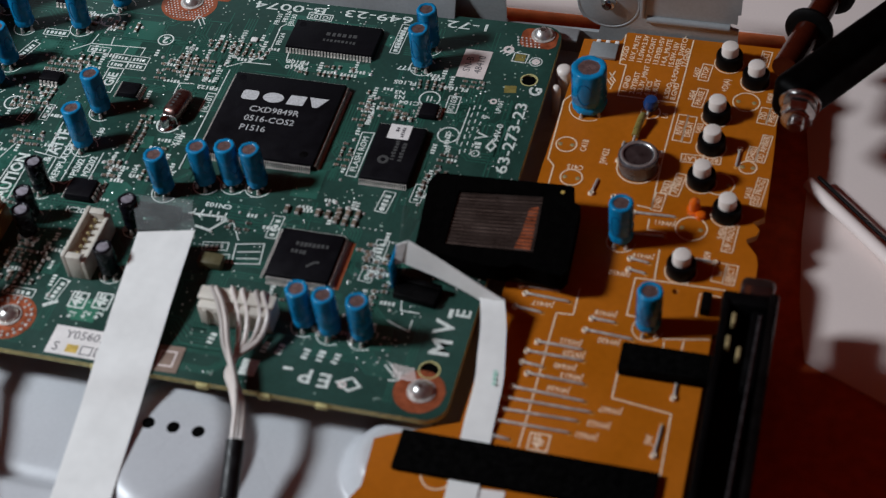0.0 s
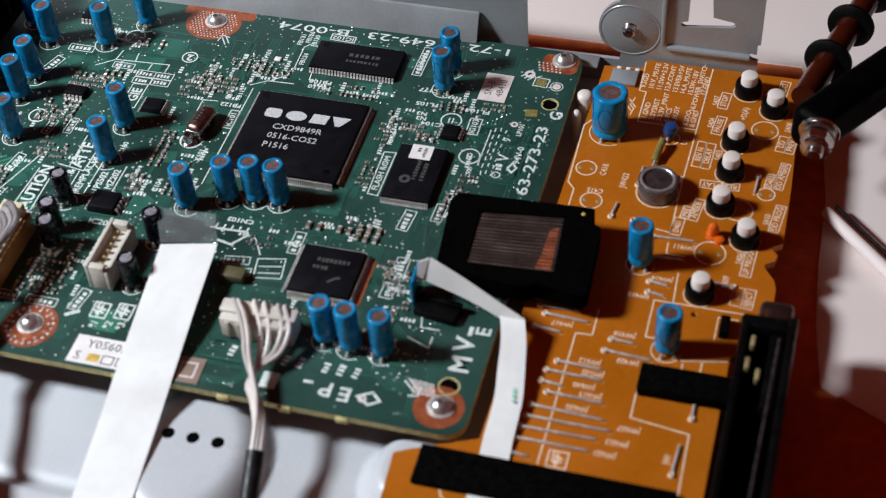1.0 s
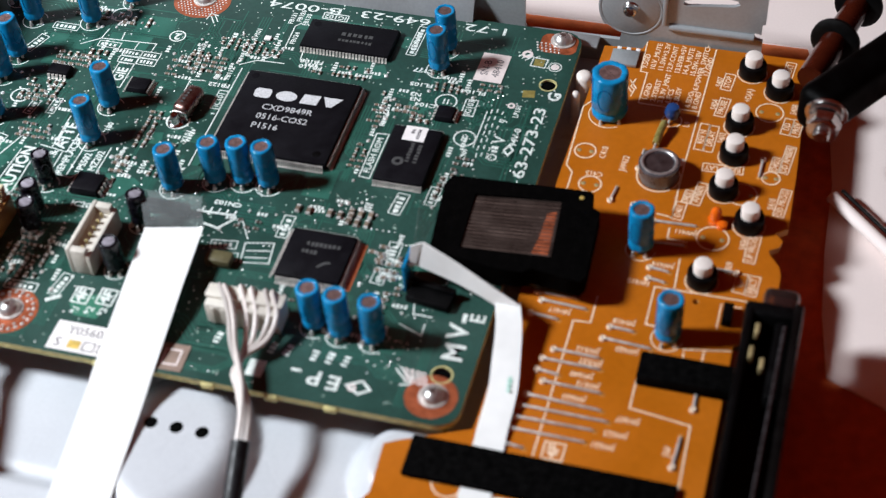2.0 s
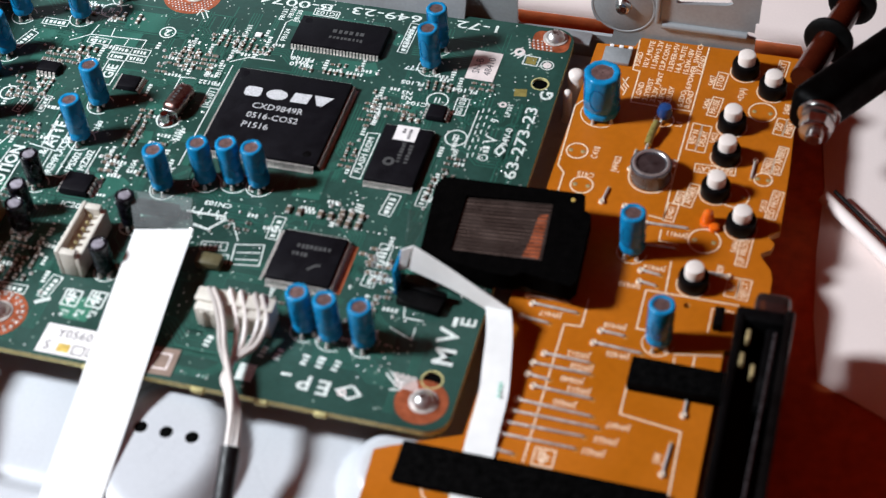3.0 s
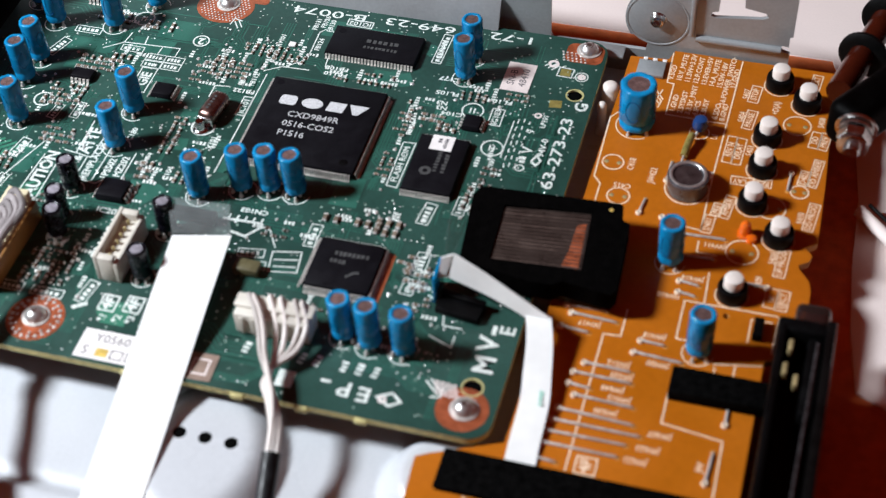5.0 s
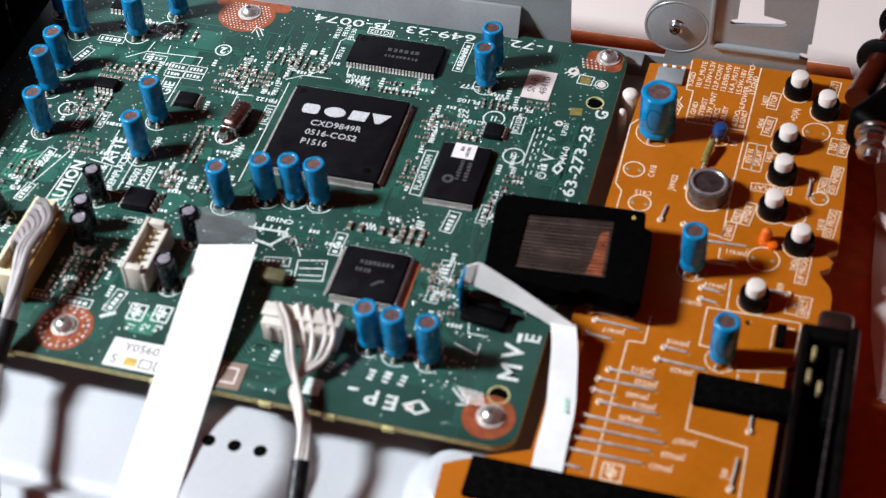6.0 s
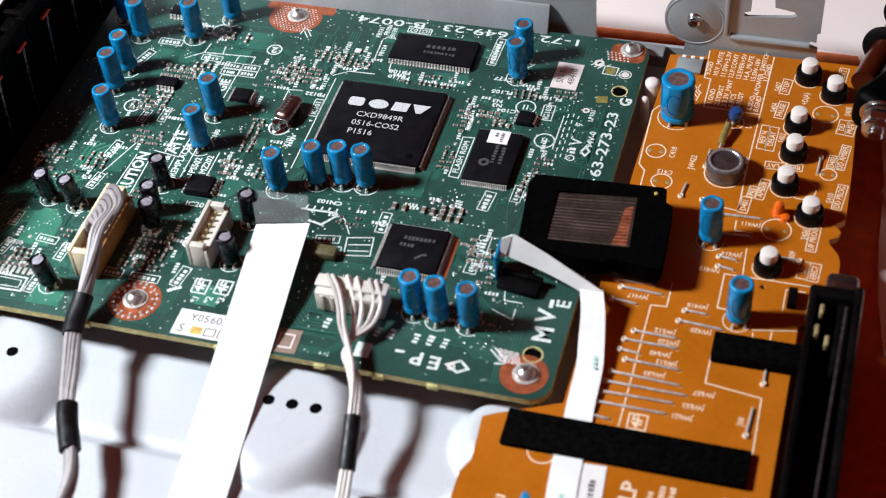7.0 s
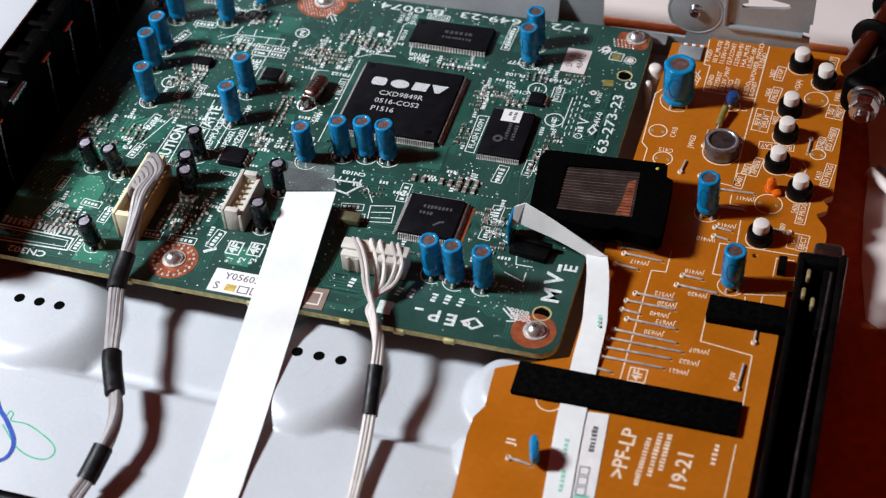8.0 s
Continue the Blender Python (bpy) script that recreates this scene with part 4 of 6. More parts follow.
def screw(name, x, y, r, h):
    s = thing(name, (x, y, 0.04), "bright domed steel screw with a cross slot", "screw", "board screws")
    bm = bm_lathe([(0, h * 0.55), (r * 0.22, h * 0.6), (r * 0.3, h), (r * 0.55, h * 0.9), (r * 0.85, h * 0.55), (r, h * 0.12), (r * 1.0, 0), (0, 0)], 28)
    head = part("head", bm, SCREWSTEEL, s)
    for a in (0, 90):
        part("slot", bm_box(-r * 0.45, r * 0.5, -0.26, 0.26, h * 0.84, h * 0.97), SCORE, head, "", (0, 0, 0), a + 20)
    part("washer", bm_lathe([(r * 1.25, 0), (r * 1.25, 0.22), (r * 0.9, 0.3), (r * 0.9, 0)], 28), TIN, s)
    return s


first = screw("screw", -35, 38.8, 2.3, 1.9)
for x, y, z in ((53.9, 41.3, 0.04), (52.4, -65.9, 0.04), (-37.4, -64.1, 0.04)):
    copy_thing(first, pose(x * MM, y * MM, z * MM, 0, 0, RNG.uniform(0, 90)))


# ---- integrated circuits ----
def leads(n, pitch, out, width, height):
    """A row of gull-wing leads along x that reach out towards -y."""
    bm = bmesh.new()
    for k in range(n):
        x = (k - (n - 1) / 2) * pitch
        prof = [(0, height), (-0.35 * out, height), (-0.55 * out, 0.12), (-out, 0.12)]
        a = [bm.verts.new((x - width / 2, y, z)) for y, z in prof]
        b = [bm.verts.new((x + width / 2, y, z)) for y, z in prof]
        c = [bm.verts.new((x - width / 2, y, z - 0.12)) for y, z in prof]
        d = [bm.verts.new((x + width / 2, y, z - 0.12)) for y, z in prof]
        for i in range(3):
            bm.faces.new((a[i], b[i], b[i + 1], a[i + 1]))
            bm.faces.new((c[i], c[i + 1], d[i + 1], d[i]))
            bm.faces.new((a[i], a[i + 1], c[i + 1], c[i]))
            bm.faces.new((b[i], d[i], d[i + 1], b[i + 1]))
    return bm


def chip(name, at, w, d, h, stand, sides, n, pitch, out, label, rz=0.0, pin1=True):
    t = thing(name, (at[0], at[1], 0), label, "microchip", "", "", rz)
    bm = bm_box(-w / 2, w / 2, -d / 2, d / 2, stand, h, min(0.3, h * 0.18))
    mid = (stand + h) / 2
    for v in bm.verts:
        if v.co.z > mid:
            v.co.x *= 1 - 0.22 / w * 2
            v.co.y *= 1 - 0.22 / d * 2
    pack = part("package", bm, EPOXY, t)
    for side in sides:
        ang = {"s": 0, "e": 90, "n": 180, "w": 270}[side]
        off = d / 2 if side in "sn" else w / 2
        me = mesh_of("lead_comb", leads(n[0] if side in "sn" else n[1], pitch, out, pitch * 0.62, stand + (h - stand) * 0.62), 0)
        ob = tagged(link("lead_comb", me, TIN, t), kind="stuff")
        ob.matrix_basis = pose(0, 0, 0, 0, 0, ang) @ pose(0, -(off - 0.05) * MM, 0)
    if pin1:
        part("pin_mark", bm_lathe([(0, -0.02), (0.75, -0.02), (0.9, 0.02), (0, 0.02)], 18), EPOXY, pack, "", (-w / 2 + 2.2, d / 2 - 2.0, h))
    return t


cpu = chip("large_microchip", (-0.4, 1.2), 27.4, 26.8, 2.0, 0.3, "sewn", (52, 52), 0.5, 1.1, "large square black microchip with grey lettering and fine leads")
EMBLEM = [rounded(-9.6, -5.6, 4.9, 8.0, 0.9), circle(-1.9, 6.45, 1.62, 28, 1.55), [(1.6, 4.9), (5.6, 4.9), (6.0, 8.0), (2.0, 8.0)], [(8.0, 4.9), (9.2, 4.9), (11.2, 8.0), (6.6, 8.0)]]
for loop in EMBLEM:
    link("emblem_shape", flat_mesh("emblem_shape", [loop], 2.00, 2.03), PRINT, cpu, "plain grey emblem shape", (-0.2, -0.5, 0))
lettering("CXD9849R", 1.75, (-0.5, 1.6, 2.01), 0, PRINT, cpu, 1.0, bold=0.0)
lettering("0516-COS2", 1.75, (-0.7, -1.5, 2.01), 0, PRINT, cpu, 1.0)
lettering("P1516", 1.75, (-3.7, -4.6, 2.01), 0, PRINT, cpu, 1.0)
part("corner_mark", bm_lathe([(0, 0.02), (0.9, 0.02), (1.0, 0)], 18), PLASTIC, cpu, "", (10.6, -10.6, 2.0))

ram = chip("memory_chip", (5.0, 30.6), 22.2, 10.2, 1.6, 0.15, "sn", (27, 0), 0.8, 0.9, "long flat black memory chip with tinned leads")
bars(6, 8.0, 1.4, (1.5, 0.6, 1.61), 180, PRINT_DIM, ram)
bars(9, 8.5, 1.0, (1.5, -1.6, 1.61), 180, PRINT_DIM, ram)
flash = chip("flash_chip", (29.6, -4.6), 11.6, 17.6, 1.6, 0.15, "sn", (24, 0), 0.46, 0.9, "flat black flash chip with a white sticker", pin1=False)
part("sticker", bm_box(-2.5, 2.5, -2.3, 2.3, 0, 0.06), PALE, flash, "small white paper sticker", (-0.2, 6.4, 1.62))
bars(2, 1.6, 0.8, (-0.8, 7.2, 1.69), 90, INK, flash)
bars(5, 3.2, 0.8, (0.6, 6.4, 1.69), 90, INK, flash)
bars(7, 6.5, 1.0, (0.2, 0.8, 1.61), 90, PRINT_DIM, flash)
bars(6, 6.0, 1.0, (2.0, 0.4, 1.61), 90, PRINT_DIM, flash)
part("logo_shape", bm_ring(0.6, 1.3, 0.03), PRINT_DIM, flash, "", (-1.6, -2.6, 1.61))
part("copper_strip", bm_box(27.0, 28.7, -44.2, -31.2, 0.0, 0.04), COPPER, board, "bare copper strip beside the driver chip")
drv = chip("driver_chip", (19.6, -37.6), 14.2, 13.6, 1.9, 0.15, "sewn", (24, 24), 0.55, 1.2, "square black driver chip with faint lettering", pin1=False)
bars(8, 7.5, 1.2, (0.6, 2.6, 1.91), 180, PRINT_DIM, drv)
bars(4, 3.6, 1.2, (-1.8, 0.4, 1.91), 180, PRINT_DIM, drv)
part("logo_shape", bm_line([(-1.2, -0.7), (0.2, 0.7), (1.2, 0.9)], 0.6, 0.03), PRINT_DIM, drv, "", (2.4, -2.6, 1.91), 0, 0)
chip("small_chip", (-36.0, -28.0), 6.6, 5.8, 2.0, 0.2, "ew", (0, 4), 1.27, 1.1, "small black eight-lead chip", pin1=False)
chip("small_chip", (33.9, 10.4), 4.4, 4.4, 1.6, 0.2, "ew", (0, 4), 1.0, 0.9, "small black eight-lead chip", pin1=False)
chip("small_chip", (-38.0, 5.0), 5.2, 4.4, 1.4, 0.2, "ew", (0, 8), 0.6, 0.9, "small black sixteen-lead chip", pin1=False)
chip("small_chip", (-58.6, 5.9), 5.6, 3.6, 1.5, 0.2, "sn", (5, 0), 1.0, 0.9, "small black chip beside blue capacitors", pin1=False)
chip("small_chip", (-66.5, 34.0), 5.4, 4.2, 1.5, 0.2, "sn", (5, 0), 1.0, 0.9, "small black chip beside blue capacitors", pin1=False)

xtal = thing("quartz_crystal", (-23.8, 0.8, 0.05), "dark bronze metal crystal can on its side", "crystal", rz=-8)
bm = bm_box(-2.2, 2.2, -4.4, 4.4, 0.1, 3.9, 1.6, seg=5)
part("case", bm, BRONZE, xtal)
part("solder_foot", bm_lathe([(1.9, 0), (1.8, 0.2), (1.15, 0.5), (1.0, 2.2), (0.8, 2.6), (0, 2.6)], 18), STEEL, xtal, "bright solder foot", (-0.6, -5.6, 0))
part("base_ring", bm_ring(2.4, 2.8, 0.05, 30, 150, 400), SILK, xtal, "", (-0.4, -4.8, 0))
part("base_flange", bm_box(-1.9, 1.9, -4.5, -4.0, 0.05, 2.6, 0.24, seg=3), STEEL, xtal)
bars(5, 5, 0.9, (-0.3, 0, 3.92), 90, PRINT_DIM, xtal)


# ---- electrolytic capacitors ----
def capacitor(name, r, h, sleeve, top, ink, label, group, lift=1.3):
    c = thing(name, (0, 0, 0), label, "capacitor", group)
    prof = [(r * 0.78, lift), (r * 0.97, lift + 0.15), (r, lift + 0.5), (r, lift + 1.5), (r * 0.93, lift + 1.9), (r * 0.93, lift + 2.1), (r, lift + 2.5),
            (r, lift + h - 0.45), (r * 0.985, lift + h - 0.2), (r * 0.94, lift + h), (r * 0.86, lift + h + 0.1), (r * 0.74, lift + h + 0.06), (r * 0.63, lift + h - 0.06), (r * 0.61, lift + h - 0.14)]
    body = bm_lathe(prof, 32)
    for v in body.verts:
        # shrink-wrapped film: small dents at both ends, a slight waviness between
        a = math.atan2(v.co.y, v.co.x)
        end = 1.0 if v.co.z > lift + h - 0.3 or v.co.z < lift + 2 else 0.3
        k = 1 + end * (0.022 * math.sin(5 * a + v.co.z) + 0.018 * math.sin(9 * a + 2) + 0.012 * math.sin(14 * a + 3 * v.co.z))
        v.co.x, v.co.y = v.co.x * k, v.co.y * k
    skin = part("sleeve", body, sleeve, c)
    z = lift + h - 0.12
    lid = part("can_top", bm_lathe([(r * 0.64, z), (0, z)], 28), top, c, "scored metal can top")
    for a in (0, 90) if sleeve is BLUE else ():
        part("score_line", bm_box(-r * 0.5, r * 0.5, -0.045, 0.045, z, z + 0.02), SCORE, lid, "", (0, 0, 0), a + 30)
    part("bung", bm_lathe([(0, lift - 0.05), (r * 0.76, lift - 0.05), (r * 0.77, lift + 0.1)], 20), RUBBER, c)
    bm = bmesh.new()
    n = 5
    rows = []
    for z0 in (lift + 2.6, lift + h - 0.6):
        rows.append([bm.verts.new(((r + 0.015) * math.cos(radians(150 + 50 * k / n)), (r + 0.015) * math.sin(radians(150 + 50 * k / n)), z0)) for k in range(n + 1)])
    for k in range(n):
        bm.faces.new((rows[0][k], rows[0][k + 1], rows[1][k + 1], rows[1][k]))
    part("polarity_stripe", bm, ink, skin, "dark polarity stripe")
    for a, tall in ((250, 0.26), (345, 0.2)):
        ring = [((r + 0.03) * math.cos(radians(a) + 0.42 * math.cos(q)), (r + 0.03) * math.sin(radians(a) + 0.42 * math.cos(q)), lift + h * 0.55 + h * tall * math.sin(q)) for q in np.linspace(0, 5.6, 22)]
        part("printed_loop", bm_tube(ring, 0.06, 5, steps=0), ink, skin)
    for s in (-1, 1):
        part("lead", bm_tube([(s * r * 0.5, -0.5, 0.02), (s * r * 0.42, 0, lift)], 0.34, 8, steps=0), TIN, c)
    for s in (-1, 1):
        part("solder_fillet", bm_lathe([(0.55, 0), (0.4, 0.3), (0.24, 1.1), (0, 1.2)], 10), TIN, c, "", (s * r * 0.5, -r * 0.85, 0.03))
    return c


def plant(master, spots, base_z, ring_parent, ink, r):
    """Copies of a capacitor, each a little askew, with its printed ring on the board."""
    for n, (x, y, lean_x, lean_y) in enumerate(spots):
        m = pose(x * MM, y * MM, base_z * MM, lean_x, lean_y, RNG.uniform(-35, 35))
        if n == 0:
            master.matrix_basis = m
        else:
            copy_thing(master, m)
        part("component_ring", bm_ring(r + 0.35, r + 0.6, 0.03, 30, RNG.uniform(0, 90), RNG.uniform(300, 359)), ink, ring_parent, "", (x, y - 0.3, base_z + 0.012))


blue = capacitor("blue_capacitor", 2.4, 10.3, BLUE, CANTOP, BLUE_INK, "small blue-sleeved electrolytic capacitor standing on the green board", "blue capacitors on the green board")
plant(blue, [(-71.0, 9.6, 1.5, -3), (-71.2, 2.0, 0, -3), (-66.6, -11.2, 0, -2), (-73.2, 23.0, 0, 0), (-58.8, 25.0, -1, 1), (-51.6, 34.5, 0, -3), (-42.0, -2.4, -1, -3),
             (-41.4, -14.2, -1, -5), (-17.6, -24.2, 0, -2), (-9.2, -20.2, 0, -2), (-3.2, -19.0, 0, -2), (2.6, -18.8, 1, -2), (24.9, -54.2, 0, -2), (30.6, -55.2, 0, -2),
             (37.4, -55.2, 0, 0), (28.2, 32.8, 0, 0), (28.3, 25.8, 0, -1), (-80.5, 29.5, 0, 0)], 0.0, board, SILK, 2.55)
black = capacitor("black_capacitor", 2.1, 7.3, BLACKSL, CANTOP_B, GREYINK, "small black-sleeved electrolytic capacitor standing on the green board", "black capacitors on the green board")
plant(black, [(-45.4, -28.8, -2, -3), (-70.6, -38.2, 3, -4), (-63.2, -39.2, -2, -8), (-44.2, -37.2, 0, 0), (-42.5, -42.2, 0, 2), (-58.4, -64.0, 0, -6), (-20.2, -35.8, -3, -4), (-20.2, -49.0, 0, -1)],
      0.0, board, SILK, 2.1)
# ---- stickers ----
def sticker(name, x0, x1, y0, y1, material, label, rz=0.0):
    cx, cy = (x0 + x1) / 2, (y0 + y1) / 2
    t = thing(name, (cx, cy, 0.04), label, "sticker", rz=rz)
    return part("paper", bm_box(-(x1 - x0) / 2, (x1 - x0) / 2, -(y1 - y0) / 2, (y1 - y0) / 2, 0, 0.12), material, t)


s = sticker("serial_sticker", 36.8, 43.4, 23.6, 33.4, PINKLABEL, "pale square paper sticker with dark print on the board", -1)
lettering("SN-B", 1.7, (-1.3, -0.3, 0.13), 90, INK, s)
lettering("48410", 1.7, (1.4, 0, 0.13), 90, INK, s)
s = sticker("white_label", -26.0, -9.0, -71.6, -64.4, PALE, "white paper label with dark print at the board edge", 0)
lettering("Y05603", 2.0, (-1.2, 1.6, 0.13), 0, INK, s)
lettering("S", 2.2, (-6.6, -1.8, 0.13), 0, INK, s)
for k, m in enumerate((YELLOW, INK, INK)):
    part("tick_box", bm_line([(-1.2, -1), (1.2, -1), (1.2, 1), (-1.2, 1), (-1.2, -1)], 0.25, 0.03) if k else bm_box(-1.3, 1.3, -1, 1, 0, 0.03), m, s, "", (-3.0 + 3.2 * k, -1.8, 0.13), 0, 0)
s = sticker("dull_label", -3.2, 2.8, -71.6, -65.0, DULLLABEL, "dull tan printed label at the board edge", 2)
part("outline_mark", bm_line([(-1.6, -1.8), (1.6, -1.8), (1.6, 1.8), (-1.6, 1.8), (-1.6, -1.8)], 0.4, 0.03), PINKLABEL, s, "", (0, 0, 0.13), 0, 0)


# ---- connectors, wires, flat cables ----
def socket(name, at, w, d, h, material, shaded, low, label, pins):
    """An open connector shroud with a row of contacts; its long side runs along y."""
    t = thing(name, at, label, "connector")
    wall = 0.9
    part("side_wall", bm_box(-w / 2, -w / 2 + wall, -d / 2, d / 2, 0.02, h, 0.2), material, t)
    part("side_wall", bm_box(w / 2 - wall, w / 2, -d / 2, d / 2, 0.02, h * low, 0.2), shaded, t)
    part("end_wall", bm_box(-w / 2 + wall, w / 2 - wall, -d / 2, -d / 2 + 1.6, 0.02, h * 0.97, 0.2), material, t)
    part("end_wall", bm_box(-w / 2 + wall, w / 2 - wall, d / 2 - 1.6, d / 2, 0.02, h * 0.97, 0.2), material, t)
    part("base", bm_box(-w / 2 + wall, w / 2 - wall, -d / 2 + 1.6, d / 2 - 1.6, 0.02, h * 0.68), material, t)
    for k in range(pins):
        y = (k - (pins - 1) / 2) * (d - 5) / max(1, pins - 1)
        part("contact_pin", bm_box(-0.3, 0.3, y - 0.3, y + 0.3, h * 0.68, h * 0.84, 0.1), YELLOW if d > 20 else BRASSY, t, "")
    return t


# low wall facing away from the lamp has its shade in the colour
socket("wire_socket", (-51.0, -49.5, 0), 5.6, 22, 8.6, IVORY, AMBER, 0.62, "ivory nylon connector with grey wires plugged in", 7)
socket("pin_socket", (-26.6, -44.6, 0), 5.2, 14.5, 7.0, WHITECON, WHITECON, 0.8, "empty white nylon connector with a row of pins", 6)
t = thing("plug_socket", (11.2, -55.2, 0), "off-white nylon connector with white wires", "connector")
part("body", bm_box(-7.8, 7.8, -3.0, 2.6, 0.02, 5.6, 0.5), WHITECON, t)
for k in range(6):
    part("rib", bm_box(-6.5 + 2.4 * k, -5.5 + 2.4 * k, -3.3, -2.9, 0.4, 5.0, 0.1), WHITECON, t)
part("latch_bar", bm_box(-8.2, 8.2, -1.2, 2.2, 5.5, 6.4, 0.4), WHITECON, t)
t = thing("round_socket", (2.0, -42.5, 0), "small olive connector half under the flat cable", "connector")
part("body", bm_box(-4.6, 0.9, -1.6, 1.6, 0.02, 2.2, 0.4), OLIVE, t)


def loom(name, path, starts, r, material, label, bands, wrap):
    """Wires that leave a connector one by one and run on together, with tape round them."""
    t = thing(name, (0, 0, 0), label, "wire bundle")
    n = len(starts)
    for k, s in enumerate(starts):
        pts = list(s)
        for i, p in enumerate(path):
            a = 2 * math.pi * k / n + 0.5 * i
            rad = r * 1.5 * (1.2 if k % 2 else 0.6)
            pts.append((p[0] + rad * math.cos(a), p[1], max(p[2] + 0.7 * rad * math.sin(a), FLOOR + 3.5 if p[1] < -72 else 0.8)))
        part("wire", bm_tube(pts, r, 8, steps=5), material, t)
    whole = smooth_path(path, 10)
    for a, b in bands:
        i0, i1 = int(a * (len(whole) - 1)), int(b * (len(whole) - 1))
        part("tape_wrap", bm_tube([tuple(q) for q in whole[i0:i1 + 1]], wrap, 14, steps=0, flat=0.85), TAPE, t, "black tape wrap")
    return t


path = [(-47.9, -54.9, 10.5), (-47.2, -61.0, 8.0), (-46.4, -69.4, 5.0), (-45.9, -76.7, 3.0), (-41.9, -87.6, 2.2), (-37.8, -98.2, 1.6), (-31.2, -111.6, 0.6), (-31.2, -123.6, -1.8), (-32.8, -131.5, -4.0)]
starts = [[(-52.6, -41.4 - 1.9 * k, 5.0), (-52.0, -41.3 - 1.9 * k, 9.2), (-49.0 - 0.35 * k, -42.6 - 1.6 * k, 11.8 - 0.15 * k), (-45.6 - 0.8 * k, -47.4 - 0.9 * k, 12.0 - 0.15 * k)] for k in range(7)]
loom("grey_wire_bundle", path, starts, 0.72, WIREG, "bundle of grey wires with black tape wraps", ((0.26, 0.41), (0.60, 0.70), (0.83, 0.93)), 2.3)
path = [(15.6, -71.8, 3.6), (17.8, -75.6, 3.0), (20.0, -82.0, 1.6), (22.9, -99.3, -3.5), (24.8, -113.5, -5.8), (26.4, -128.0, -6.5)]
starts = [[(5.2 + u, -53.2, 5.8), (5.9 + u, -54.6, 7.6), (8.0 + u, -57.2, 7.2), (10.2 + 0.9 * u, -61.2, 6.2), (12.2 + 0.8 * u, -66.0, 5.0)] for u in (0, 1.0)]
starts += [[(x0, -52.6, 5.9), (x0 + 0.2, -53.8, 6.9), (x1, -57.4, 5.2), (x2, -62.6, 3.4), (14.6, -67.4, 2.8)] for x0, x1, x2 in ((9.8, 12.2, 13.8), (12.0, 14.2, 15.2), (14.9, 17.0, 16.8), (16.4, 18.6, 18.0))]
loom("white_wire_bundle", path, starts, 0.56, WIREW, "bundle of thin white wires with a tape wrap", ((0.44, 0.58),), 1.8)

L = [(-16.4, -40.9, 5.0), (-14.8, -57.2, 4.0), (-14.4, -65.1, 2.5), (-14.0, -74.2, 0.6), (-14.2, -82.2, -2.6), (-13.3, -94.2, -4.2), (-12.3, -106.0, -5.5), (-11.7, -115.8, -6.5), (-11.2, -122.5, -6.9), (-10.8, -131.5, -6.9)]
R = [(-4.4, -38.1, 5.0), (-3.0, -54.4, 4.0), (-2.6, -62.3, 2.5), (-2.2, -71.4, 0.6), (-2.4, -79.2, -2.6), (-1.6, -91.3, -4.2), (-0.7, -103.2, -5.5), (-0.2, -112.9, -6.5), (0.3, -119.6, -6.9), (0.6, -128.6, -6.9)]
fc = thing("wide_flat_cable", (0, 0, 0), "wide white flat cable with a grey film end", "flat cable")
part("cable", bm_strip(L, R, 0.25), RIBBON, fc)
part("end_film", bm_strip([(-20.5, -31.6, 2.5), (-20.2, -32.6, 7.4), (-18.6, -36.4, 7.4), (-16.5, -40.7, 5.3)], [(-6.6, -30.8, 2.5), (-6.6, -31.8, 7.4), (-5.6, -35.2, 7.4), (-4.3, -38.0, 5.3)], 0.12), FILM, fc, "grey translucent film end")
part("film_socket", bm_box(-21, -11.0, -32.4, -30.0, 0.02, 2.6, 0.3), PLASTIC, fc, "low black cable socket")

fc = thing("narrow_flat_cable", (0, 0, 0), "narrow white flat cable folded beside the black module", "flat cable")
part("upper_run", bm_strip([(43.7, -39.4, 13.2), (50.3, -41.1, 11.1), (57.2, -42.9, 8.4), (64.0, -43.8, 4.6)], [(41.6, -38.9, 5.6), (49.8, -41.0, 5.0), (55.8, -43.0, 4.4), (59.2, -44.2, 3.8)], 0.25), RIBBON, fc)
part("fold", bm_strip([(40.9, -39.2, 11.2), (43.5, -39.4, 13.1)], [(40.2, -39.4, 5.4), (41.5, -39.2, 5.6)], 0.25, 2), RIBBON, fc)
part("lower_run", bm_strip([(59.0, -43.6, 4.3), (60.4, -49, 2.8), (61.4, -56, 1.6), (62.2, -62, 0.8), (62.2, -70, -0.4), (62.4, -76, -0.85), (62.6, -87.6, -0.9), (64.6, -108.9, -0.9), (66.4, -128, -0.9)],
                             [(64.1, -43.4, 4.4), (65.6, -48.6, 2.8), (66.9, -55.6, 1.6), (67.8, -61.6, 0.8), (68.0, -70, -0.4), (68.3, -76, -0.85), (68.6, -87.0, -0.9), (70.2, -107.2, -0.9), (72, -126, -0.9)], 0.22), RIBBON, fc)
part("film_end", bm_strip([(39.6, -20.0, 5.0), (39.2, -26, 10.0), (41.6, -38.2, 12.3)], [(42.4, -20.6, 4.6), (41.6, -28, 5.0), (40.6, -38.4, 5.4)], 0.1), FILM, fc, "translucent film end")
part("blue_edge", bm_box(39.6, 40.2, -42.0, -36.0, 0.3, 7.6, 0.1), BLUE, fc, "thin blue stiffener")
for x, y, rz in ((66.0, -60, -83), (66.4, -96, -85), (67.6, -104, -85)):
    bars(5, 6, 0.9, (x, y, 1.25 if y > -70 else -0.76), rz, CABLEINK, fc)
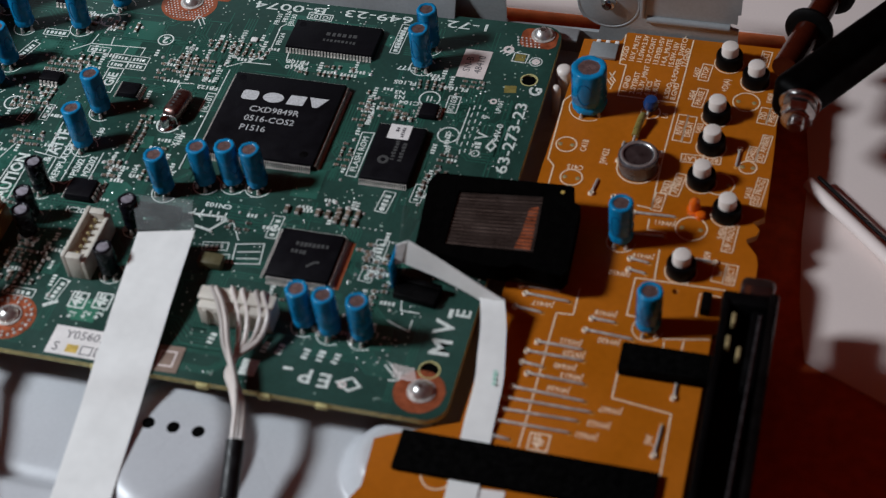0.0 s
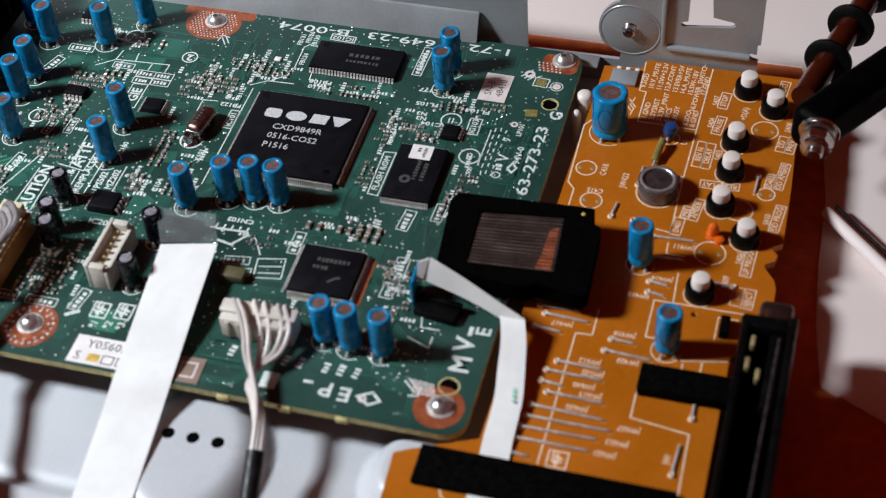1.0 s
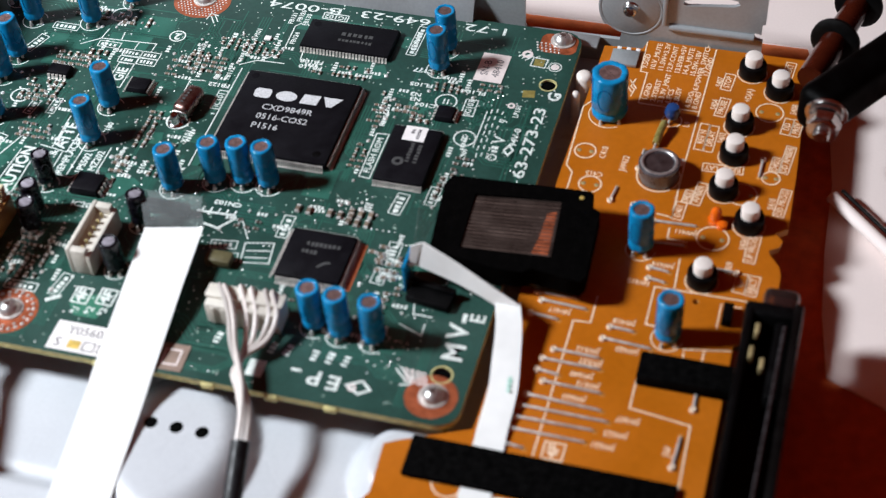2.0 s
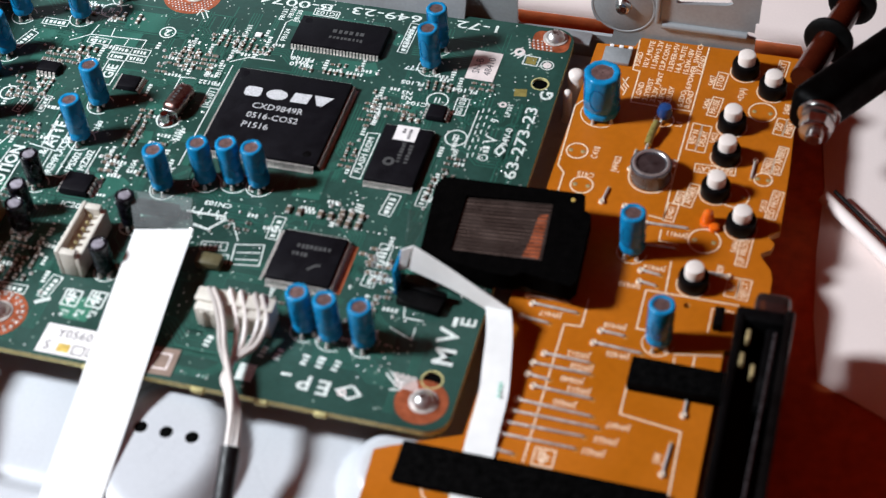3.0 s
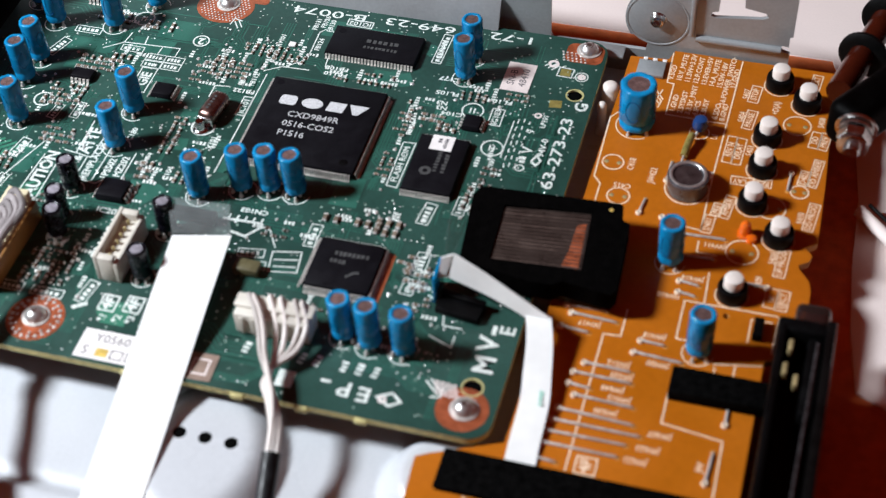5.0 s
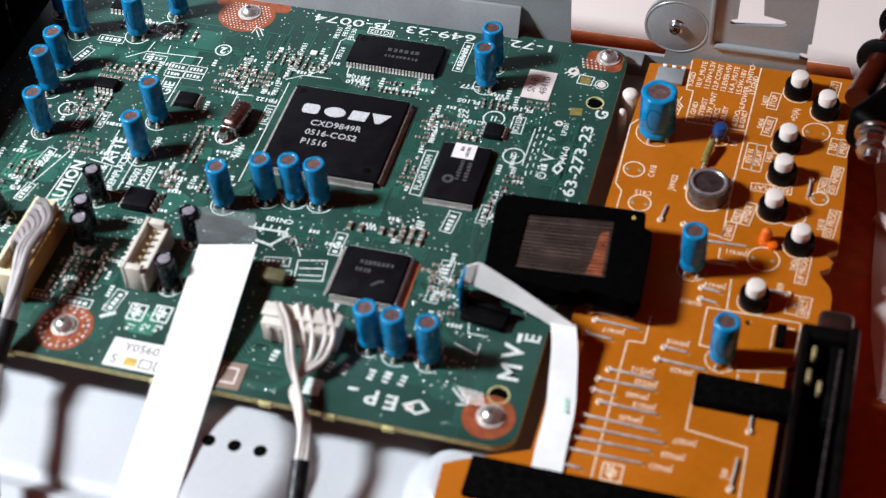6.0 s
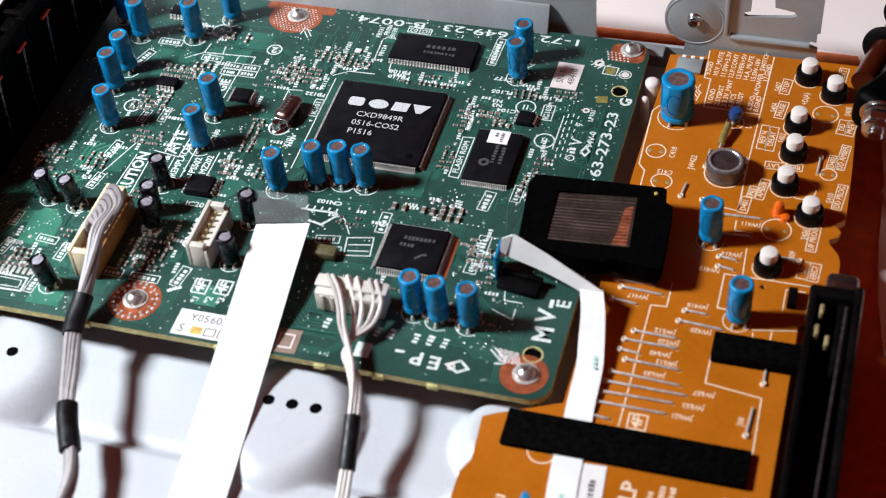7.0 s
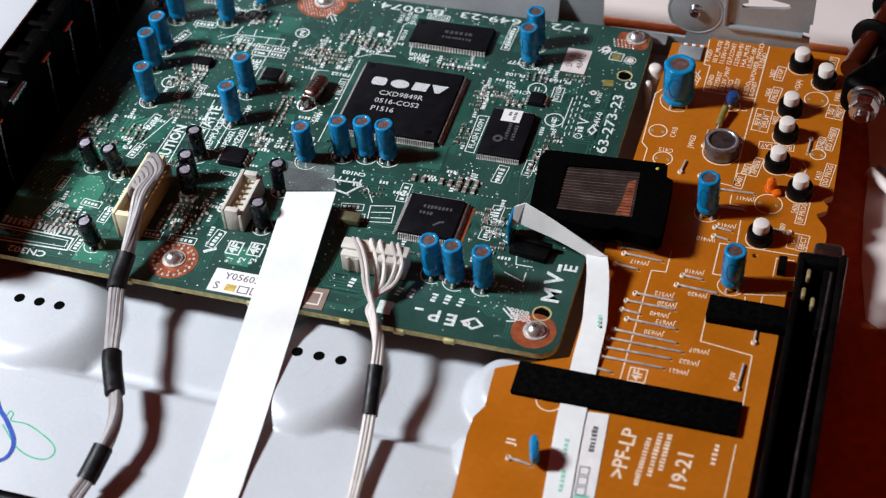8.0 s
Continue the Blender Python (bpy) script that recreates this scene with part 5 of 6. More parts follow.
s = sticker("checked_label", 0, 5.2, 0, 24, PALE, "narrow white printed label beside the flat cable", 4)
s.parent.location = (71.6 * MM, -96.4 * MM, -1.18 * MM)
for k in range(3):
    part("tick_box", bm_line([(-1, -1), (1, -1), (1, 1), (-1, 1), (-1, -1)], 0.22, 0.03), INK, s, "", (-0.4, -3.6 - 2.6 * k, 0.13), 0, 0)
part("green_mark", bm_box(-1.6, 1.6, -1.0, 1.0, 0, 0.03), CABLEINK, s, "", (0, -10.6, 0.13))
bars(7, 7, 1.3, (0.2, 5, 0.13), 90, INK, s)

# part numbers printed beside the three capacitors
for x in (6.9, 18.4, 21.6, 27.1, 30.3, 33.5):
    bars(3, 3.0, 1.5, (x, -61.3, 0.012), 82, SILK, board)

# black block sized to cover the shadow below the narrow cable
t = thing("cable_socket", (44.6, -42.8, 0), "low black socket block filling the shadow under the narrow cable", "connector", rz=-8)
part("body", bm_box(-3.9, 5.4, -2.0, 3.0, 0.02, 1.8, 0.3), PLASTIC, t)
part("latch", bm_box(-4.1, 5.6, 1.4, 2.8, 1.8, 2.6, 0.3), PLASTIC, t)

# ---- black module on the narrow cable ----
mod = thing("black_module", (0, 0, 0), "black foam-covered module with a ribbed copper window", "module")
outer = [(42.2, -13.4), (43.6, -13.0), (71.4, -11.6), (72.2, -12.2), (72.5, -16.0), (74.4, -17.0), (75.2, -34.8), (74.3, -36.6), (71.0, -36.2), (64.4, -35.2), (62.6, -36.6), (58.0, -36.8), (52.0, -35.8), (46.4, -35.0), (43.0, -33.6), (41.2, -16.0)]
window = [(48.3, -17.4), (66.2, -15.4), (67.4, -31.4), (48.9, -32.6)]
link("cover", flat_mesh("cover", [outer, window], 1.6, 6.0), FOAM, mod)
inner = [(44.4, -14.6), (70.6, -13.2), (72.6, -35.6), (46.4, -33.8)]
link("core", flat_mesh("core", [inner], 0.05, 5.5), GLOSSBLACK, mod)
COIL = mat("pale_copper_ribs", (0.12, 0.085, 0.072), 0.35, 0.4, var=0.4, scale=250, rand=0.35)
SMOKED = mat("smoked_brown_film", (0.030, 0.021, 0.018), 0.3, 0.0, var=0.35, scale=160, spec=0.4)
link("window_film", flat_mesh("window_film", [[(48.4, -17.5), (66.1, -15.5), (67.3, -31.3), (49.0, -32.5)]], 5.5, 5.56), SMOKED, mod, "smoked brown film in the window")
for k in range(15):
    y0, y1 = -18.3 - 0.97 * k, -16.4 - 1.02 * k
    part("rib", bm_tube([(48.5 + 0.035 * k, y0, 5.6), (56, (y0 + y1) / 2 - 0.25, 5.62), (66.2 + 0.07 * k, y1, 5.6)], 0.13, 6, steps=3), COIL, mod, "thin copper rib")
# flat orange patch stands in for the orange board's tint in the window
link("copper_patch", flat_mesh("copper_patch", [[(64.0, -19.4), (65.8, -18.4), (66.6, -30.9), (63.2, -31.0), (63.8, -26)]], 5.56, 5.59), COPPER, mod, "orange patch for the board's tint showing under the ribs")
part("right_pad", bm_box(70.4, 74.2, -35.6, -18, 0.9, 2.2, 0.3), FOAM, mod)
part("gold_dot", bm_lathe([(0.5, 0), (0.4, 0.15), (0, 0.2)], 10), YELLOW, mod, "", (70.0, -13.8, 6.0))

# ---- orange front board ----
OZ = -1.2
ob_t = thing("front_circuit_board", (0, 0, 0), "orange phenolic circuit board with wire links and buttons", "circuit board")
outl = [(63.4, 43.2), (72.2, 44.0), (73.2, 47.2), (110.0, 47.4), (110.8, 29.9), (111.6, 10.5), (111.9, -6.6), (109.6, -8.4), (111.2, -10.2), (110.8, -12), (108.8, -13.4), (109.2, -14.6), (111.4, -17.5),
        (112, -20), (112, -37), (105.4, -40), (105.2, -136), (46.3, -136), (46.3, -112), (44.9, -97), (45.0, -91.8), (46.6, -88.4), (46.0, -77.6), (48.5, -76.2), (61.4, -70.6), (62.0, -40), (62.4, 1)]
me = flat_mesh("board_layer", [outl, circle(96.6, -30.3, 0.7, 12)], OZ - 1.6, OZ)
link("board_layer", me, None, ob_t)
me.materials.append(ORANGE)
me.materials.append(ORANGE_EDGE)
for f in me.polygons:
    f.material_index = 0 if abs(f.normal.z) > 0.5 else 1
for x, y in ((66, 40), (108, 44), (100, -60), (60, -120), (66, -20)):
    part("support_post", bm_lathe([(2.2, FLOOR - 2.6 if x > 104 else FLOOR + 0.05), (2.2, OZ - 1.62), (0, OZ - 1.62)], 14), PLASTIC, ob_t, "", (x, y, 0))
for x, y, r, top in ((61.0, 31.4, 2.0, -0.2), (60.2, 25.6, 1.1, -1.0)):
    t = thing("support_peg", (x, y, FLOOR), "white plastic support peg between the two boards", "peg", "white support pegs")
    part("peg", bm_lathe([(r * 1.3, 0.03), (r, 1.0), (r, top - FLOOR - 1.0), (r * 0.8, top - FLOOR - 0.3), (r * 0.4, top - FLOOR), (0, top - FLOOR)], 20), BUTTON, t)
OLINES = [[(72.9, 46.5), (73.2, 35.9), (74.8, 35.7), (74.7, 25.2), (88.3, 25.0)], [(88.9, 47.0), (88.0, 8.4)], [(66.0, 24.0), (64.2, 23.4), (62.9, 21.4), (63.2, 2.4), (64.9, 0.4), (64.9, -8.0)],
          [(91.6, -19.6), (91.9, -28.0)], [(106.6, -28.1), (88.0, -28.2), (88.0, -38.3), (90.5, -38.4)], [(106.8, -28.4), (106.5, -38.0)], [(77.4, -33.1), (77.4, -40.3), (74.0, -40.5), (73.6, -74.0)],
          [(96.4, -43.7), (96.6, -46.8), (88.8, -47.0), (88.8, -59.2), (100.5, -60.7), (100.7, -75.0)], [(100.2, -42.6), (100.1, -46.9)], [(88.1, -11.4), (88.2, -14.6), (92.3, -14.8)], [(105.2, -41.3), (96.0, -43.0)],
          [(84.8, -8), (88.0, -8.4), (88.0, 8.4)], [(100.9, -85.6), (100.6, -130)], [(72.7, 33.2), (72.0, 30.4), (73.0, 29.4), (72.6, 27.0)], [(71.4, 32.6), (73.4, 29.8)], [(71.0, 30.6), (72.6, 28.4)]]
for pts in OLINES:
    part("cream_line", bm_line(pts, 0.32, 0.03), SILK_O, ob_t, "", (0, 0, OZ + 0.01), 0, 0)
OLIST = [("9.SGD", 73.8, 37.1), ("10.V_MUTE", 75.7, 37.0), ("11.SW+3.3V", 77.6, 36.9), ("12.P.CONT", 79.5, 36.9), ("13.EVER+5V", 81.4, 36.8), ("14.A_MUTE", 83.2, 36.7), ("15.SW-18V", 85.0, 36.6),
         ("16.POWER_SWITCH", 86.4, 31.0), ("17.GND", 88.0, 37.2), ("1.GND", 75.9, 26.4), ("2.SYSRST", 77.7, 26.3), ("3.3.3V_MNT", 79.4, 26.2), ("4.IFCS", 81.1, 26.2), ("5.BUSY", 82.8, 26.2), ("6.SDO", 85.6, 26.0), ("8.GND", 87.2, 25.8)]
for text, x, y in OLIST:
    lettering(text, 1.2, (x, y, OZ + 0.015), 88, SILK_O, ob_t, 1.12, bold=0.03, start="LEFT")


def tag_box(text, x, y, w, h, rz=88):
    part("label_box", bm_line([(-w / 2, -h / 2), (w / 2, -h / 2), (w / 2, h / 2), (-w / 2, h / 2), (-w / 2, -h / 2)], 0.26, 0.03), SILK_O, ob_t, "", (x, y, OZ + 0.01), rz, 0)
    lettering(text, 1.35, (x, y, OZ + 0.015), rz, SILK_O, ob_t, 0.85, bold=0.03)


for text, x, y, w, h, rz in (("STOP", 93.2, 36.3, 5.6, 2.3, 85), ("PAUSE", 93.2, 27.6, 6.2, 2.3, 84), ("REV N", 90.3, 17.2, 8.4, 2.1, 88), ("DELAY", 92.3, 17.0, 8.4, 2.1, 88), ("PLAY", 94.2, 8.0, 4.6, 2.4, 182), ("REV", 98.6, 8.4, 3.8, 2.4, 182),
                             ("NEXT", 106.1, 43.2, 5.4, 2.2, 85), ("PREV", 110.0, 24.2, 5.4, 2.0, 84), ("DD", 107.9, 24.3, 5.2, 2.0, 84), ("D402", 107.0, 11.8, 4.4, 2.1, 84), ("DD AMBER", 109.2, 13.8, 8.6, 2.1, 84), ("DD PROG", 109.8, 0.6, 8.2, 2.2, 84),
                             ("UP PROG", 105.5, -13.8, 7.8, 2.3, 87), ("UP", 104.5, -23.6, 5.2, 2.3, 87), ("EJECT", 106.9, -23.8, 5.4, 2.3, 87), ("D401", 89.2, -6.2, 5.2, 2.2, 86), ("PRE", 90.4, -1.6, 3.6, 2.0, 84), ("AMBER", 92.4, -0.4, 6.8, 2.1, 83)):
    tag_box(text, x, y, w, h, rz)
for text, x, y in (("S407", 91.4, 36.0), ("S404", 91.4, 28.2), ("+D(A)", 98.4, 32.8), ("S403", 94.6, 17.8), ("S408", 108.8, 30.2), ("S410", 107.7, -0.1), ("S406", 103.6, -12.7), ("S409", 101.6, -20.0), ("C418", 70.4, 7.8), ("JW422", 75.4, 5.4),
                   ("C415", 69.6, 0.9), ("L4", 86.4, 20.4), ("JW", 97.4, -67.4)):
    lettering(text, 1.4, (x, y, OZ + 0.015), 88 if text != "C415" else 180, SILK_O, ob_t, 0.85, bold=0.02)
for text, size, x, y, rz in ((">PF-LP", 3.2, 78.6, -93.5, 88), ("19-21", 3.2, 91.2, -95.0, 88), ("J1", 1.8, 54.6, -96, 88)):
    lettering(text, size, (x, y, OZ + 0.015), rz, SILK_O, ob_t, 1.0, bold=0.1)
bars(15, 13, 1.3, (82.6, -94.4, OZ + 0.012), 88, SILK_O, ob_t)
bars(13, 12, 1.3, (84.8, -92, OZ + 0.012), 88, SILK_O, ob_t)
bars(11, 10, 1.3, (86.8, -91, OZ + 0.012), 88, SILK_O, ob_t)
bars(5, 6, 1.2, (97.0, -89, OZ + 0.012), 88, SILK_O, ob_t)
for x, y, r in ((103.6, 28.0, 3.0), (101.2, 1.4, 3.2), (97.2, -12.6, 3.3), (66.3, 7.5, 2.3), (69.4, -2.4, 2.4), (106.5, 7.5, 1.9), (60, -83.4, 3.0)):
    part("component_ring", bm_ring(r - 0.16, r + 0.16, 0.03), SILK_O, ob_t, "", (x, y, OZ + 0.01))
    for s in (-1, 1):
        part("drill_hole", bm_lathe([(0.55, 0), (0.5, 0.03), (0, 0.03)], 12), BRASSY, ob_t, "", (x + s * r * 0.6, y, OZ))


def wire_link(x0, y0, x1, y1, text="", at=None):
    t = thing("wire_link", (0, 0, 0), "tinned bare wire link lying on the orange board", "wire link", "wire links on the orange board")
    z = OZ + 0.32
    ux, uy = x1 - x0, y1 - y0
    far = math.hypot(ux, uy)
    ux, uy = ux / far, uy / far
    part("wire", bm_tube([(x0, y0, OZ - 0.2), (x0 + 0.1 * ux, y0 + 0.1 * uy, z - 0.1), (x0 + 0.5 * ux, y0 + 0.5 * uy, z), (x1 - 0.5 * ux, y1 - 0.5 * uy, z), (x1 - 0.1 * ux, y1 - 0.1 * uy, z - 0.1), (x1, y1, OZ - 0.2)], 0.3, 8, steps=0), TIN, t)
    part("eyelet", bm_lathe([(0.32, 0.0), (0.34, 0.5), (0.48, 0.6), (0.66, 0.45), (0.75, 0.0)], 14), SILK_O, t, "white soldered eyelet", (x0, y0, OZ + 0.01))
    part("drill_hole", bm_lathe([(0.5, 0.0), (0.45, 0.03), (0, 0.03)], 12), ORANGE_EDGE, t, "", (x1 + 0.35 * ux, y1 + 0.35 * uy, OZ))
    if text:
        lettering(text, 1.3, (at[0], at[1], OZ + 0.015), 180, SILK_O, ob_t, 0.85, bold=0.02)


for x0, y0, x1, y1, text, at in ((66.8, -36.8, 75.9, -37.3, "JW417", (70.8, -38.6)), (65.3, -34.9, 73.4, -34.9, "", None), (65.4, -40.6, 70.9, -41.1, "", None), (81.4, -40.6, 86.0, -40.9, "JW418", (83.8, -38.7)), (80.6, -43.8, 90.0, -44.4, "JW420", (85.7, -45.6)),
                                 (71.9, -48.6, 80.9, -48.9, "JW512", (78.3, -47.2)), (70.3, -51.3, 81.5, -51.6, "JW520", (79.5, -50.1)), (69.9, -54.2, 74.0, -54.6, "JW640", (78.4, -53.5)), (71.6, -56.7, 82.9, -57.2, "JW613", (80.1, -55.6)), (69.3, -60.5, 83.7, -61.2, "JW630", (78.2, -59.2)),
                                 (68.8, -63.3, 85.4, -63.5, "", None), (68.4, -66.1, 83.2, -66.0, "", None), (68.0, -68.9, 82.2, -69.0, "", None), (66.8, -72.4, 71.4, -72.8, "", None), (86.1, -23.4, 90.0, -23.9, "JW414", (88.6, -22.0)), (86.3, -26.4, 89.7, -26.9, "JW410", (84.6, -27.6)),
                                 (79.6, -6.6, 83.0, -7.0, "", None), (84.6, -10.4, 93.3, -10.1, "JW411", (91.4, -12.0)), (84.8, -16.4, 91.8, -16.0, "", None), (78.6, 4.4, 78.8, 10.2, "", None), (98.8, -70.8, 99.2, -63.8, "", None),
                                 (104.2, 12.6, 104.0, 7.4, "", None), (74.6, -6.4, 75.2, -2.2, "", None), (100.4, -57.0, 100.4, -52.8, "", None), (55.2, -100.6, 60.2, -101.4, "", None), (103.4, -21.2, 99.0, -21.0, "", None)):
    wire_link(x0, y0, x1, y1, text, at)
part("symbol_box", bm_line([(75.2, -74.0), (79.0, -74.0), (79.0, -70.2), (75.2, -70.2), (75.2, -74.0)], 0.35, 0.03), SILK_O, ob_t, "", (0, 0, OZ + 0.01), 0, 0)
lettering("4F", 2.1, (77.1, -72.1, OZ + 0.015), 84, SILK_O, ob_t, bold=0.1)
for x, y, text in ((87.4, -62.1, "JW607"), (85.8, -65.8, "JW623"), (84.0, -68.9, "JW621")):
    lettering(text, 1.3, (x + 1.6, y, OZ + 0.015), 180, SILK_O, ob_t, 0.85, bold=0.02)


def push_button(x, y):
    t = thing("push_button", (x, y, OZ), "black round push button with a white plunger", "button", "push buttons on the orange board")
    part("housing", bm_lathe([(2.9, 0.02), (3.1, 0.3), (3.1, 2.7), (2.9, 3.2), (2.4, 3.35), (2.0, 3.2), (0, 3.2)], 36), PLASTIC, t)
    part("plunger", bm_lathe([(1.95, 3.1), (1.95, 5.2), (1.8, 5.55), (1.3, 5.75), (0, 5.8)], 28), BUTTON, t, "white plastic plunger")
    part("base_ring", bm_ring(3.2, 3.45, 0.06), SILK_O, t)
    return t


PB = [(98.1, 40.2), (104.8, 34.9), (97.7, 22.0), (97.9, 12.2), (97.3, 1.2), (103.9, -7.5), (96.9, -24.8)]
first = push_button(*PB[0])
for x, y in PB[1:]:
    copy_thing(first, pose(x * MM, y * MM, OZ * MM, 0, 0, RNG.uniform(-20, 20)))

big = capacitor("large_capacitor", 4.0, 11.5, BLUE, CANTOP, BLUE_INK, "stout blue-sleeved electrolytic capacitor on the orange board", "", 0.6)
plant(big, [(69.0, 20.4, 0, 0)], OZ, ob_t, SILK_O, 4.0)
blue2 = capacitor("blue_capacitor", 2.6, 10.3, BLUE, CANTOP, BLUE_INK, "small blue-sleeved electrolytic capacitor standing on the orange board", "blue capacitors on the orange board")
plant(blue2, [(83.4, -18.6, 0, -1), (92.7, -40.8, 0, 1)], OZ, ob_t, SILK_O, 2.6)

t = thing("coil_inductor", (83.0, 21.0, OZ), "small round blue coil on a short lead", "inductor")
part("bead", bm_lathe([(0, 0.6), (1.1, 0.9), (1.75, 1.9), (1.8, 2.9), (1.35, 4.1), (0, 4.6)], 24), BEAD, t)
part("foot_ring", bm_ring(2.0, 2.3, 0.05), SILK_O, t)
part("lead", bm_tube([(-0.6, -1.8, 0.4), (-0.3, 0, 1.0)], 0.3, 8, steps=0), TIN, t)
t = thing("axial_resistor", (81.2, 14.4, OZ), "slim olive axial resistor standing on its lead", "resistor")
part("body", bm_tube([(0.6, 3.6, 1.6), (0.4, 2.4, 1.9), (0, -0.4, 1.4), (-0.2, -2.6, 1.0)], 0.85, 12), GOLDLEAD, t)
part("lead", bm_tube([(-0.2, -2.4, 1.0), (-0.4, -4.6, 0.6), (-0.4, -5.6, -0.2)], 0.3, 8), TIN, t)
t = thing("round_sensor", (83.2, 3.0, OZ), "round grey metal sensor with a dark face", "sensor")
part("can", bm_lathe([(4.2, 0.02), (4.3, 0.4), (4.3, 3.4), (4.45, 3.6), (4.4, 4.2), (4.0, 4.4), (3.3, 4.35), (3.1, 4.0), (0, 4.0)], 40), CANSTEEL, t)
part("face", bm_lathe([(0, 0.1), (0.3, 0.12), (0.5, 0.02), (3.05, 0.02)], 32), DARKFACE, t, "dark brown face", (0, 0, 4.0))
part("rim", bm_lathe([(3.3, 0.0), (3.45, 0.16), (3.75, 0.2), (4.0, 0.1), (4.05, 0.0)], 40), SCREWSTEEL, t, "bright metal rim", (0, 0, 4.34))
part("tab", bm_box(3.6, 4.9, 1.0, 3.0, 3.0, 3.5, 0.2), BUTTON, t, "white tab")
part("base_ring", bm_ring(4.5, 4.8, 0.05), SILK_O, t)
t = thing("amber_led", (97.0, -7.4, OZ), "small clear amber indicator lamp", "led")
part("dome", bm_lathe([(1.6, 0.02), (1.6, 0.7), (1.25, 0.8), (1.25, 2.3), (1.0, 3.2), (0.5, 3.7), (0, 3.8)], 24), LEDM, t)
part("dome", bm_lathe([(1.2, 0), (1.1, 0.9), (0, 1.6)], 18), LEDM, t, "", (1.6, -1.4, 0.03))
part("die_cup", bm_lathe([(0.7, 0.9), (0.7, 1.5), (0, 1.2)], 12), STEEL, t, "small metal cup inside")
t = thing("white_module", (69.0, 39.6, OZ), "small grey metal connector at the board edge", "connector")
part("body", bm_box(-3.3, 3.0, -3.0, 2.2, 0.02, 0.9, 0.2), PLATE, t)
for k in range(3):
    part("tooth", bm_box(-2.4 + 2.2 * k, -1.4 + 2.2 * k, 2.2, 3.0, 0.02, 1.0, 0.1), PALE, t)
t = thing("black_diode", (103.2, -33.0, OZ), "tiny black diode on the orange board", "diode")
part("body", bm_box(-1.0, 1.0, -2.6, 2.2, 0.02, 2.2, 0.3), PLASTIC, t)
part("outline", bm_line([(-1.6, -3.2), (-1.6, 3), (2.6, 3)], 0.25, 0.03), SILK_O, t, "", (0, 0, 0.01), 0, 0)
t = thing("blue_disc_capacitor", (60.6, -99.4, OZ), "small blue disc capacitor standing on edge", "capacitor", rz=14)
bm = bm_lathe([(0, -1.1), (2.3, -1.0), (3.1, -0.4), (3.1, 0.4), (2.3, 1.0), (0, 1.1)], 28)
bm.transform(Matrix.Translation((0, 0, 3.4)) @ Euler((0, radians(90), 0)).to_matrix().to_4x4())
part("disc", bm, BLUE, t)
for s in (-1, 1):
    part("lead", bm_tube([(0, 1.2 * s, 0), (0, 1.0 * s, 0.9)], 0.28, 8, steps=0), TIN, t)

t = thing("felt_strip", (75.8, -79.6, OZ + 0.02), "long black felt tape strip across the orange board", "tape", rz=0)
part("strip", bm_box(-24.6, 24.8, -4.4, 4.5, 0.55, 1.4, 0.25), FELT, t)
part("backing", bm_box(-24.4, 24.6, -4.2, 4.3, 0, 0.56), FELT, t)
t = thing("black_flat_lead", (0, 0, 0), "flat black lead running into the front panel", "flat cable")
part("band", bm_box(88.8, 108.5, -53.6, -47.2, OZ + 0.05, OZ + 3.0, 0.4), FELT, t)

# ---- black front panel at the edge of the board ----
fp = thing("front_panel", (0, 0, 0), "black plastic front panel edge of the player", "panel", kind="structure")
part("inner_wall", bm_box(106.9, 108.4, -134, -40.2, -12.6, 11.6, 0.4), PLASTIC, fp)
part("outer_wall", bm_box(115.6, 117.4, -134, -38, -12.6, 12.0, 0.5), GLOSSBLACK, fp)
part("channel_floor", bm_box(108.4, 115.6, -134, -38.4, -12.6, 2.0), PLASTIC, fp)
# grey tube drawn as the bright line along the panel edge's highlight
part("rail", bm_tube([(113.2, -134, 10.6), (113.6, -90, 11.0), (114.4, -44, 11.6)], 0.32, 8, steps=3), GUNMETAL, fp, "thin grey line for the highlight along the panel edge")
part("end_block", bm_box(106.6, 117.2, -41.6, -38.2, 2.2, 11.4, 0.8), PLASTIC, fp)
part("end_block", bm_box(112.6, 115.4, -60, -41.8, 2.2, 10.4, 0.6), PLASTIC, fp)
part("clear_cap", bm_box(109.6, 116.4, -37.8, -30.4, 1.0, 7.6, 1.4, seg=3), CLEAR, fp, "smoky clear plastic cap")
for x, y, z in ((109.6, -45.6, 12.3), (109.2, -51.0, 12.0), (111.4, -52.6, 11.0)):
    part("contact", bm_box(x - 0.45, x + 0.45, y - 1.5, y + 1.2, z - 2, z, 0.3), BRASSY, fp, "yellowish contact")

# ---- jointed clamp arm and a pen on the paper ----
arm = thing("clamp_arm", (0, 0, 0), "black clamp arm with steel bolt and rubber rings", "clamp arm")
d = Vector((0.56, 0.83, -0.03)).normalized()
a = Vector((115.0, 21.0, 9.6))
bm = bmesh.new()
own = bm_box(-4.6, 4.6, -5, 150, -5.6, 5.6, 3.0, seg=5)
own.transform(Matrix.Translation(a) @ d.to_track_quat("Y", "Z").to_matrix().to_4x4())
merge(bm, own)
part("bar", bm, MATTEBLACK, arm)
turned = Matrix.Translation((115.6, 15.6, 11.6)) @ Vector((-0.06, -0.93, -0.12)).to_track_quat("Z", "Y").to_matrix().to_4x4()
